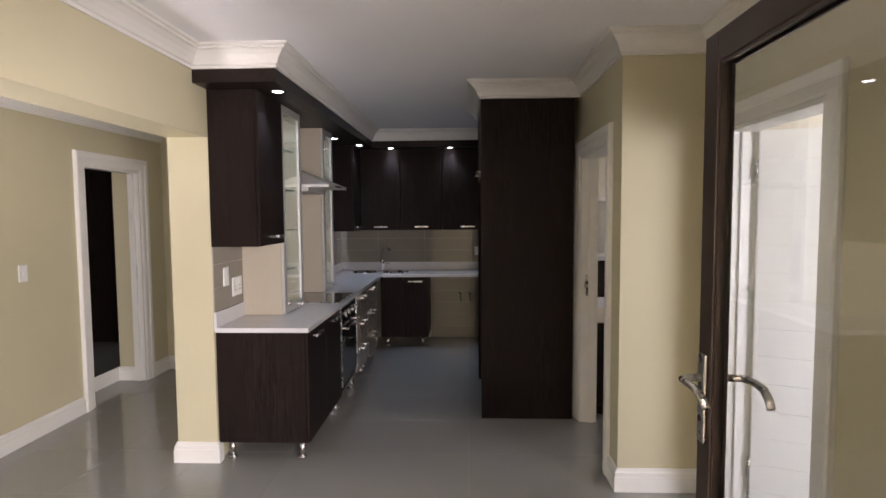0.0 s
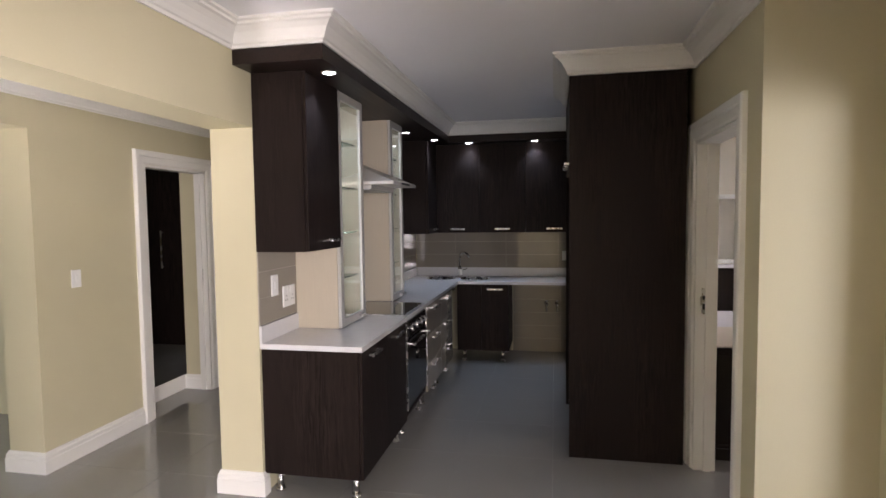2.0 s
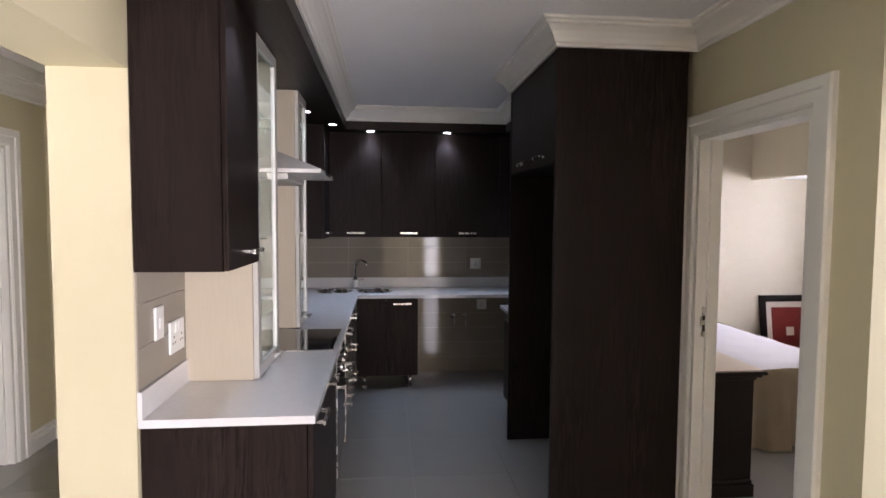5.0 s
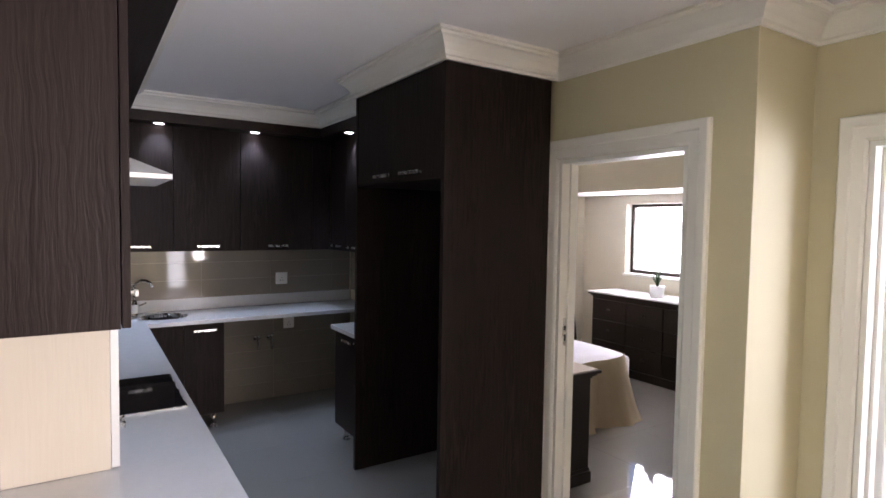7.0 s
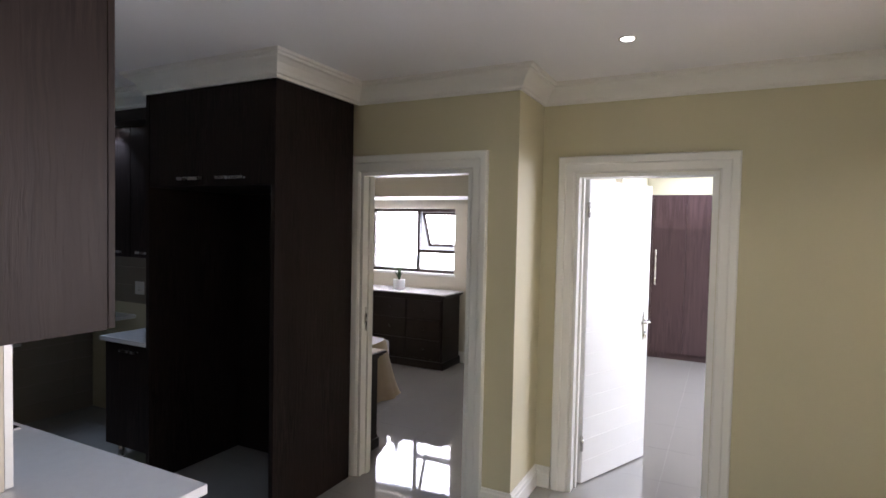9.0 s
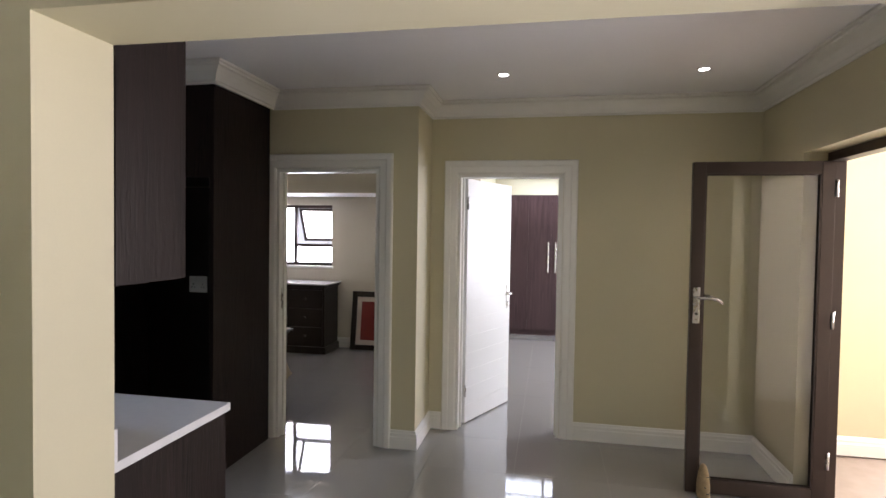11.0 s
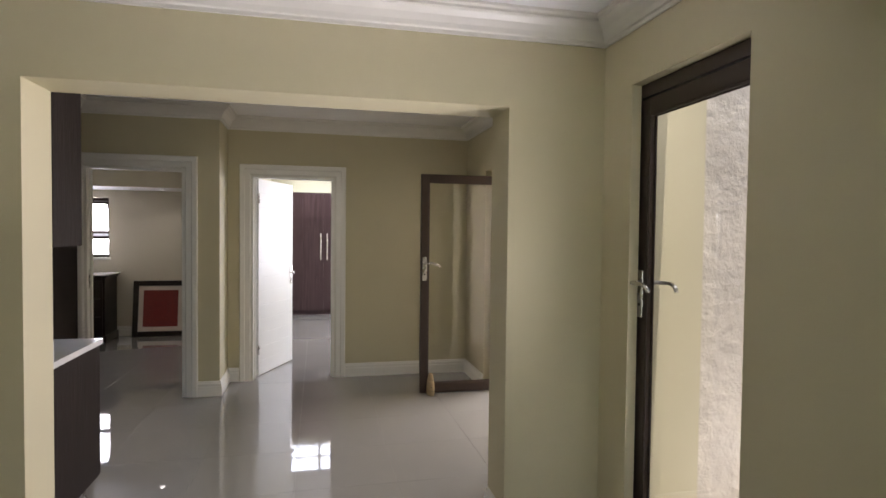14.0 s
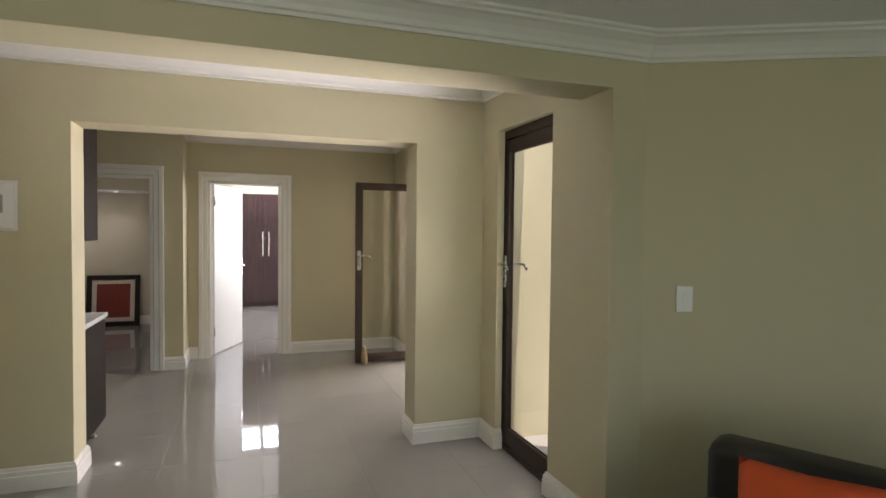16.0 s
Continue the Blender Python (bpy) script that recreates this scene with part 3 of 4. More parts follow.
for y in (4.215, 5.318):
    downlight(-1.31, y, 2.376, False, .026, 1.4, (.62, .86, 1), 150, "small downlight inside the display cabinet", "display cabinet downlights")
glass_unit(3.985, 4.445)
glass_unit(5.135, 5.50)

# cooker hood
hood = thing("cooker_hood", label="stainless steel chimney cooker hood above the hob", category="cooker hood")
bm = bmesh.new()
lo = [bm.verts.new(p) for p in ((-1.456, 4.475, 1.855), (-.93, 4.475, 1.855), (-.93, 5.105, 1.855), (-1.456, 5.105, 1.855))]
hi = [bm.verts.new(p) for p in ((-1.456, 4.64, 2.02), (-1.325, 4.64, 2.02), (-1.325, 4.94, 2.02), (-1.456, 4.94, 2.02))]
for i in range(4):
    bm.faces.new((lo[i], lo[(i + 1) % 4], hi[(i + 1) % 4], hi[i]))
bm.faces.new(lo), bm.faces.new(hi)
part("canopy", bm, SATIN, hood)
part("rim", box(-1.456, -.925, 4.47, 5.11, 1.832, 1.855, .003), SATIN, hood)
part("chimney", box(-1.456, -1.33, 4.665, 4.915, 2.02, 2.398, .002), SATIN, hood)
part("filter_housing", box(-1.43, -1.10, 4.50, 5.08, 1.800, 1.832, .004), SATIN, hood)
for k in range(2):
    part("filter", box(-1.41, -1.12, 4.515 + k * .278, 4.783 + k * .278, 1.794, 1.8005, .002), GREYPL, hood, "grey mesh grease filter")
part("control_strip", box(-.926, -.920, 4.68, 4.90, 1.836, 1.851), DARKPL, hood, "dark control strip")

# base cabinets, west run
B0, B1 = .125, .853
cabinet("base_cabinet", (-.873, 3.532, 0), FACE_E, .938, .58, B0, B1, [(0, .469, B0, B1, .20, B1 - .045), (.469, .938, B0, B1, .70, B1 - .045)], "dark wenge base cabinet with grained end panel on steel legs", BG, True)
oven_y = 4.474
ov = cabinet("oven_housing", (-.873, oven_y, 0), FACE_E, .66, .58, B0, B1, [], "dark base unit that holds the built-in oven", BG, True)
oven = thing("oven", label="black glass built-in oven with steel handle and knobs", category="oven")
part("door", box(-.875, -.850, oven_y + .03, oven_y + .63, .20, .70, .003), BLACKGLASS, oven)
part("control_panel", box(-.875, -.852, oven_y + .03, oven_y + .63, .705, .84, .003), BLACKGLASS, oven)
for y in (oven_y + .012, oven_y + .631):
    part("trim", box(-.876, -.848, y, y + .017, .19, .845), STEEL, oven, "steel side trim")
bm = tube([(-.815, oven_y + .08, .665), (-.815, oven_y + .58, .665)], .009)
add_box(bm, -.852, -.812, oven_y + .09, oven_y + .105, .659, .671)
add_box(bm, -.852, -.812, oven_y + .555, oven_y + .57, .659, .671)
part("handle", bm, STEEL, oven, "steel bar handle")
for k in range(4):
    part("knob", cyl(-.852, oven_y + .12 + k * .14, .775, .02, .028, 'x'), STEEL, oven, "steel knob", True)
for k, y in enumerate((5.136, 5.726)):
    w = .588
    zs = [B0, .36, .60, B1]
    cabinet("drawer_unit", (-.873, y, 0), FACE_E, w, .58, B0, B1, [(0, w, zs[i], zs[i + 1], w / 2, zs[i + 1] - .05) for i in range(3)], "taupe gloss three drawer unit on steel legs", BG, True, TAUPEGLOSS, hlen=.22)
# back run: sink unit
cabinet("sink_cabinet", (-.86, 6.66, 0), FACE_S, .565, .54, B0, B1, [(0, .27, B0, B1, None, 0), (.27, .565, B0, B1, .42, B1 - .05)], "dark wenge corner sink cabinet on steel legs", BG, True)
# east base unit
cabinet("base_cabinet", (.40, 5.985, 0), FACE_W, .565, .62, B0, B1, [(0, .565, B0, B1, .28, B1 - .05)], "dark wenge base cabinet beside the fridge housing on steel legs", BG, True)

# worktops
BOWLS = [(-1.09, 6.93), (-.70, 6.93)]


def worktop_mesh():
    """L-shaped slab with two round bowl cut-outs."""
    bm = boxes((-1.456, -.843, 3.52, 6.62, .855, .885), (.0, 1.038, 6.62, 7.218, .855, .885))
    # the corner piece with the round holes
    n = 28
    y0, y1 = 6.62, 7.218
    cells = [(-1.456, -.895, BOWLS[0]), (-.895, 0.0, BOWLS[1])]
    r = .165
    for x0, x1, (cx, cy) in cells:
        ring, outer = [], []
        for i in range(n):
            a = 2 * math.pi * i / n + math.pi / n
            dx, dy = math.cos(a), math.sin(a)
            k = min(((x1 - cx) / dx if dx > 0 else (x0 - cx) / dx) if abs(dx) > 1e-6 else 9, ((y1 - cy) / dy if dy > 0 else (y0 - cy) / dy) if abs(dy) > 1e-6 else 9)
            ring.append((cx + r * dx, cy + r * dy)), outer.append((cx + k * dx, cy + k * dy))
        corners = [(x1, y1), (x0, y1), (x0, y0), (x1, y0)]
        for z in (.885, .855):
            vi = [bm.verts.new((*p, z)) for p in ring]
            vo = [bm.verts.new((*p, z)) for p in outer]
            vc = [bm.verts.new((*p, z)) for p in corners]
            for i in range(n):
                j = (i + 1) % n
                bm.faces.new((vi[i], vo[i], vo[j], vi[j]))
                ci = [c for c in range(4) if (abs(outer[i][0] - corners[c][0]) < 1e-5) != (abs(outer[j][0] - corners[c][0]) < 1e-5)
                      and (abs(outer[i][1] - corners[c][1]) < 1e-5) != (abs(outer[j][1] - corners[c][1]) < 1e-5)]
                if ci:
                    bm.faces.new((vo[i], vc[ci[0]], vo[j]))
            if z == .885:
                top = vi
            else:
                for i in range(n):
                    j = (i + 1) % n
                    bm.faces.new((top[i], top[j], vi[j], vi[i]))
    add_box(bm, -.843, 0, 6.6195, 6.62, .855, .885)
    return bm


wt = thing("worktop", label="white quartz kitchen worktop with upstand", category="worktop")
part("slab", worktop_mesh(), QUARTZ, wt)
for a, b in ((3.52, 3.984), (4.446, 5.134), (5.501, 7.2)):
    part("upstand", box(-1.457, -1.440, a, b, .886, .985), QUARTZ, wt)
part("upstand", box(-1.439, 1.020, 7.202, 7.219, .886, .985), QUARTZ, wt)
wt2 = thing("worktop", label="short white quartz worktop beside the fridge housing", category="worktop")
part("slab", box(.347, 1.022, 5.417, 6.0, .855, .885, .002), QUARTZ, wt2)
part("upstand", box(1.022, 1.039, 5.417, 6.0, .855, .985), QUARTZ, wt2)

sink = thing("sink", label="two round stainless steel sink bowls set in the worktop", category="sink")
for cx, cy in BOWLS:
    bm = lathe([(.02, .735), (.10, .737), (.145, .755), (.16, .80), (.162, .884), (.172, .8875), (.176, .886), (.165, .880), (.165, .79), (.15, .745), (.10, .728), (.02, .726)], 32)
    bmesh.ops.translate(bm, vec=(cx, cy, 0), verts=bm.verts)
    b_ = part("bowl", bm, STEEL, sink, "", True)
    part("drain", cyl(cx, cy, .737, .022, .004), CHROME, b_, "chrome drain")
tap = thing("tap", -.895, 7.06, .886, 0, "chrome swan neck mixer tap behind the sink bowls", "tap")
part("base", lathe([(.028, 0), (.028, .012), (.022, .02), (.022, .10), (.018, .11), (.018, .12)], 20), CHROME, tap, "", True)
part("spout", tube([(0, 0, .11), (0, 0, .22), (.01, -.01, .26), (.04, -.03, .285), (.08, -.06, .285), (.11, -.085, .265), (.12, -.095, .235)], .011), CHROME, tap, "", True)
part("sleeve", lathe([(.0235, .02), (.0245, .024), (.0245, .088), (.0235, .092)], 20), PLASTIC, tap, "white sleeve", True)
part("lever", tube([(.02, 0, .075), (.05, .0, .085), (.085, -.005, .10)], .006), CHROME, tap, "", True)

# hob
hob = thing("hob", label="black ceramic glass hob flush on the worktop", category="hob")
part("glass_plate", box(-1.385, -.875, 4.505, 5.065, .886, .893, .002), BLACKGLASS, hob)
part("trim", boxes((-1.389, -.871, 4.501, 4.505, .886, .892), (-1.389, -.871, 5.065, 5.069, .886, .892), (-.875, -.871, 4.505, 5.065, .886, .892)), STEEL, hob, "thin steel trim")
# fridge housing
fh = thing("fridge_housing", label="tall dark wenge housing round an empty fridge recess", category="cabinet")
part("side_panel", box(.285, .992, 4.333, 4.365, 0, 2.477, .001), WENGE, fh)
part("side_panel", box(.285, 1.038, 5.385, 5.415, 0, 2.477, .001), WENGE, fh)
part("top_cupboard", box(.312, .990, 4.366, 5.384, 1.90, 2.476), WENGE, fh)
for a, b, hy in ((4.367, 4.874, 4.66), (4.876, 5.383, 4.99)):
    dd = part("door", box(.289, .309, a, b, 1.902, 2.476, .001), WENGE, fh)
    handle(dd, Matrix.Translation((.289, hy, 1.945)) @ FACE_W, .22)


# Shade on the recess wall is put into this black board's colour.
part("back_board", box(1.022, 1.037, 4.43, 5.384, 0, 1.90), BLACKWOOD, fh)
# Added to keep light out of the recess gap; pale like the strip there.
part("filler_strip", box(.975, 1.038, 4.408, 4.428, 0, 1.899), TRIM, fh, "pale filler strip")


# sockets and switches
def plate(name, m, w, h, label, gangs=(), category="socket", group=""):
    """A white wall plate: face along local -y, with rockers or socket holes."""
    base = new(name)
    base.empty_display_size = .05
    base.matrix_basis = m
    tagged(base, label, category, group)
    part("plate", box(-w / 2, w / 2, -.010, 0, -h / 2, h / 2, .003), PLASTIC, base)
    for kind, x, z in gangs:
        if kind == "rocker":
            part("rocker", box(x - .011, x + .011, -.015, -.010, z - .02, z + .02, .002), PLASTIC, base)
        elif kind == "holes":
            part("socket_hole", boxes((x - .004, x + .004, -.0108, -.0098, z + .012, z + .021), (x - .015, x - .008, -.0108, -.0098, z - .012, z - .003), (x + .008, x + .015, -.0108, -.0098, z - .012, z - .003)), DARKPL, base, "dark socket holes")
        elif kind == "screen":
            part("screen", box(x - .028, x + .028, -.0125, -.0095, z - .035, z + .03, .002), GREYPL, base, "grey cover window")
    return base


plate("switch", Matrix.Translation((XW1 + .009, 3.69, 1.20)) @ FACE_E, .075, .125, "white single isolator switch on the tiles", [("rocker", 0, 0)], "switch")
plate("socket", Matrix.Translation((XW1 + .009, 3.865, 1.115)) @ FACE_E, .15, .13, "white double socket outlet on the tiles", [("holes", -.04, -.015), ("holes", .04, -.015), ("rocker", -.02, .04), ("rocker", .02, .04)])
plate("socket", Matrix.Translation((.331, YB - .009, 1.127)), .11, .11, "white socket outlet on the back splash tiles", [("holes", 0, -.01), ("rocker", .03, .035)])
plate("socket", Matrix.Translation((.40, YB - .009, .70)), .10, .10, "white socket outlet under the worktop", [("holes", 0, -.01)])
plate("socket", Matrix.Translation((XK - .009, 6.55, 1.12)) @ FACE_W, .11, .11, "white socket outlet on the corner tiles", [("holes", 0, -.01)])
plate("socket", Matrix.Translation((1.022, 4.94, 1.15)) @ FACE_W, .15, .125, "white double socket outlet in the fridge recess", [("holes", -.04, -.015), ("holes", .04, -.015), ("rocker", -.02, .04), ("rocker", .02, .04)])
plate("switch", Matrix.Translation((XP, 3.825, 1.21)) @ FACE_E, .075, .12, "white light switch on the passage wall", [("rocker", 0, 0)], "switch")
for x in (.10, .22):
    v = thing("stop_tap", x, YB - .009, .575, 0, "chrome washing machine stop tap on the wall tiles", "tap", "stop taps under the worktop")
    part("wall_rose", cyl(0, -.006, 0, .026, .006, 'y'), CHROME, v, "", True)
    part("body", tube([(0, 0, 0), (0, -.06, 0), (0, -.075, -.02), (0, -.075, -.09)], .013), CHROME, v, "", True)
    part("knob", cyl(0, -.075, .008, .017, .035), CHROME, v, "", True)

# ---------------------------------------------------------------- doors
def lever(parent, m, steel=None, curved=True):
    """A lever handle on a long back plate: face along local -y, lever towards local +x."""
    steel = steel or STEEL
    bm = add_box(bmesh.new(), -.02, .02, -.008, 0, -.11, .11, .004)
    bmesh.ops.transform(bm, matrix=m, verts=bm.verts)
    pl = part("back_plate", bm, steel, parent, "steel back plate")
    pts = [(0, -.006, .05), (0, -.045, .05), (.012, -.056, .05), (.05, -.058, .052), (.09, -.056, .05), (.12, -.052, .038), (.135, -.05, .02)] if curved else \
          [(0, -.006, .03), (0, -.045, .03), (.012, -.055, .03), (.12, -.055, .03)]
    bm = tube(pts, .0095)
    bmesh.ops.transform(bm, matrix=m, verts=bm.verts)
    part("lever", bm, steel, parent, "steel lever", True)
    bm = add_cyl(bmesh.new(), 0, -.011, -.05, .008, .006, 'y')
    bmesh.ops.transform(bm, matrix=m, verts=bm.verts)
    part("keyhole", bm, DARKPL, parent, "dark keyhole")


def glass_leaf(name, w, h, label, stile=.072, bottom=.085):
    """A framed glass door leaf: local x from the hinge to the lock side, 44 mm thick about local y = 0."""
    base = thing(name, label=label, category="door")
    t = .022
    part("stile", box(0, stile, -t, t, .008, h, .003), DARKFRAME, base)
    part("stile", box(w - stile, w, -t, t, .008, h, .003), DARKFRAME, base)
    part("top_rail", box(stile, w - stile, -t, t, h - stile, h, .003), DARKFRAME, base)
    part("bottom_rail", box(stile, w - stile, -t, t, .008, .008 + bottom, .003), DARKFRAME, base)
    bead = bmesh.new()
    for a in (-t + .004, t - .010):
        for r in ((stile, stile + .008, a, a + .006, bottom + .008, h - stile), (w - stile - .008, w - stile, a, a + .006, bottom + .008, h - stile),
                  (stile + .008, w - stile - .008, a, a + .006, bottom + .008, bottom + .016), (stile + .008, w - stile - .008, a, a + .006, h - stile - .008, h - stile)):
            add_box(bead, *r)
    part("glazing_bead", bead, DARKFRAME, base)
    pane = part("pane", box(stile - .004, w - stile + .004, -.003, .003, bottom, h - stile + .004), GLASS, base, "clear glass pane")
    pane.visible_shadow = False
    return base


# entrance door: dark frame and the open glass leaf
ef = thing("door_4", label="dark bronze frame of the entrance door", category="door frame", kind="structure")
part("jamb", box(.79, .838, .575, .655, 0, 2.088), DARKFRAME, ef)
part("jamb", box(-.698, -.648, .575, .655, 0, 2.088), DARKFRAME, ef)
part("head", box(-.648, .79, .575, .655, 2.035, 2.088), DARKFRAME, ef)
part("threshold", box(-.648, .79, .575, .655, -.010, .006), DARKFRAME, ef)
leaf = glass_leaf("glass_door", .775, 2.03, "open entrance door with dark frame and clear glass")
leaf.matrix_basis = pose(.766, .648, 0, 0, 0, 89.5)
lever(leaf, Matrix.Translation((.74, -.022, 1.16)) @ Matrix.Diagonal((-1, 1, 1, 1)))
lever(leaf, Matrix.Translation((.74, .022, 1.16)) @ Matrix.Diagonal((-1, -1, 1, 1)))
for z in (.22, 1.05, 1.82):
    part("hinge", cyl(-.004, .026, z, .009, .10), STEEL, leaf, "steel hinge", True)

# passage door, shut
pf = thing("door_5", label="dark bronze frame of the courtyard glass door", category="door frame", kind="structure")
part("jamb", box(-1.942, -1.890, .815, .90, 0, 2.178), DARKFRAME, pf)
part("jamb", box(-2.849, -2.795, .815, .90, 0, 2.178), DARKFRAME, pf)
part("head", box(-2.795, -1.942, .815, .90, 2.120, 2.178), DARKFRAME, pf)
part("threshold", box(-2.795, -1.942, .815, .90, -.002, .03), DARKFRAME, pf)
leaf2 = glass_leaf("glass_door", .848, 2.08, "shut courtyard door with dark frame and clear glass", .075, .10)
leaf2.matrix_basis = pose(-2.793, .868, .034)
lever(leaf2, Matrix.Translation((.812, .022, 1.19)) @ Matrix.Diagonal((-1, -1, 1, 1)))
lever(leaf2, Matrix.Translation((.812, -.022, 1.19)) @ Matrix.Diagonal((-1, 1, 1, 1)))

# white panelled door leaf, half open
wl = thing("white_door", 1.662, 2.952, 0, -23.6, "white painted door with grooved boards, standing open", "door")
part("slab", box(0, .762, -.016, .016, .008, 2.02, .002), DOORW, wl)
for k in range(14):
    z = .010 + k * .1436
    part("board", box(.002, .760, -.0205, -.016, z, z + .1424, .0016), DOORW, wl)
for s in (-1, 1):
    lever(wl, Matrix.Translation((.71, s * .021, 1.0)) @ Matrix.Diagonal((-1, -s, 1, 1)), STEEL, False)
for z in (.28, 1.82):
    part("hinge", boxes((-.014, .002, -.024, -.017, z - .05, z + .05)), STEEL, wl, "steel hinge")
    part("hinge_pin", cyl(-.006, -.028, z - .05, .007, .10), STEEL, wl, "steel hinge pin", True)

stone = thing("door_stop", .705, 1.33, 0, 20, "tan spotted stone door stop against the glass door", "door stop")
bm = lathe([(.045, 0), (.052, .02), (.050, .09), (.040, .15), (.026, .19), (.012, .205)], 16)
bmesh.ops.scale(bm, vec=(1, .6, 1), verts=bm.verts)
part("body", bm, STONE, stone, "", True)
random.seed(4)
for k in range(9):
    a, z = random.uniform(2.4, 5.4), random.uniform(.03, .15)
    r = .051 - .07 * max(0, z - .08)
    part("spot", cyl(r * math.cos(a), r * .6 * math.sin(a), z, .006, .004), DARKPL, stone, "dark spot")

# ---------------------------------------------------------------- bedroom
win = thing("window_1", label="bronze aluminium window with one casement tilted open", category="window", kind="structure")
wx = BX + .10
Y0, Y1, Z0, Z1, YM, ZT = WY0, WY1, WZ0, WZ1, 5.754, 1.372
f_ = .04
part("window_frame", boxes((wx, wx + .05, Y0, Y0 + f_, Z0, Z1), (wx, wx + .05, Y1 - f_, Y1, Z0, Z1), (wx, wx + .05, Y0 + f_, Y1 - f_, Z0, Z0 + f_), (wx, wx + .05, Y0 + f_, Y1 - f_, Z1 - f_, Z1),
                           (wx, wx + .05, YM - .02, YM + .02, Z0 + f_, Z1 - f_), (wx, wx + .05, Y0 + f_, YM - .02, ZT - .022, ZT + .022)), DARKFRAME, win)
for y0, y1, z0, z1 in ((YM + .02, Y1 - f_, Z0 + f_, Z1 - f_), (Y0 + f_, YM - .02, Z0 + f_, ZT - .022)):
    pn = part("pane", box(wx + .022, wx + .027, y0, y1, z0, z1), GLASS, win, "clear pane")
    pn.visible_shadow = False
cas = part("casement", boxes((-.015, .015, Y0 + .045, Y0 + .08, -.49, 0), (-.015, .015, YM - .06, YM - .025, -.49, 0), (-.015, .015, Y0 + .08, YM - .06, -.035, 0), (-.015, .015, Y0 + .08, YM - .06, -.49, -.455)), DARKFRAME, win)
cas.matrix_basis = pose(wx + .06, 0, Z1 - .045, 0, -24, 0)
pn = part("pane", box(-.003, .003, Y0 + .08, YM - .06, -.455, -.035), GLASS, cas, "clear pane")
pn.visible_shadow = False
part("stay", tube([(wx + .03, Y0 + .12, ZT + .03), (wx + .18, Y0 + .12, ZT + .09)], .005), DARKFRAME, win)
part("window_sill", box(BX - .02, wx, Y0 - .02, Y1 + .02, Z0 - .03, Z0 + .002, .004), TRIM, win, "white sill")

dr = thing("dresser", label="long black wooden dresser with pale top under the window", category="dresser")
DX0, DX1, DY0, DY1, DZ = 3.76, 4.275, 5.02, 6.58, .90
part("body", box(DX0 + .05, DX1 - .01, DY0 + .05, DY1 - .05, .09, DZ - .042), BLACKWOOD, dr)
part("plinth", box(DX0 + .03, DX1, DY0 + .03, DY1 - .03, 0, .09, .006), BLACKWOOD, dr)
part("moulding", boxes((DX0 + .03, DX1, DY0 + .03, DY1 - .03, DZ - .055, DZ - .035, .004), (DX0 + .01, DX1, DY0 + .01, DY1 - .01, DZ - .034, DZ - .017, .004)), BLACKWOOD, dr)
part("top", box(DX0, DX1, DY0, DY1, DZ - .016, DZ, .003), QUARTZ, dr, "pale stone top")
for k in range(3):
    for j in range(3):
        y = DY0 + .075 + k * .474
        z = .115 + j * .238
        dw = part("drawer", box(DX0 + .032, DX0 + .049, y, y + .462, z, z + .226, .003), BLACKWOOD, dr)
        part("knob", cyl(DX0 + .032, y + .231, z + .113, .014, -.025, 'x'), BLACKWOOD, dw, "", True)

pot = thing("pot_plant", 3.96, 5.77, .901, 0, "small succulent in a white pot on the dresser", "plant")
part("pot", lathe([(.055, 0), (.068, .004), (.078, .12), (.078, .128), (.068, .128), (.066, .11), (.01, .108)], 24), PLASTIC, pot, "white pot", True)
part("soil", cyl(0, 0, .100, .066, .014), SOIL, pot)
random.seed(7)
for k in range(9):
    a, lean, L_ = k * 2.4, random.uniform(.1, .55), random.uniform(.12, .24)
    bm = bmesh.new()
    prev = None
    for i in range(6):
        s = i / 5
        wd = .014 * math.sin(math.pi * min(.98, .25 + .75 * s)) + .0008
        cxy = s * L_ * lean + .1 * s * s * L_
        c = Vector((cxy * math.cos(a), cxy * math.sin(a), .112 + s * L_ * .95))
        sd = Vector((-math.sin(a), math.cos(a), 0))
        out = Vector((math.cos(a), math.sin(a), 0)) * .004
        row = [bm.verts.new(c - sd * wd), bm.verts.new(c - out), bm.verts.new(c + sd * wd), bm.verts.new(c + out)]
        if prev:
            for q in range(4):
                bm.faces.new((prev[q], prev[(q + 1) % 4], row[(q + 1) % 4], row[q]))
        else:
            bm.faces.new(row)
        prev = row
    bm.faces.new(list(reversed(prev)))
    part("leaf", bm, LEAF, pot, "", True)

TILTP = Matrix.Rotation(radians(8), 4, 'Y')


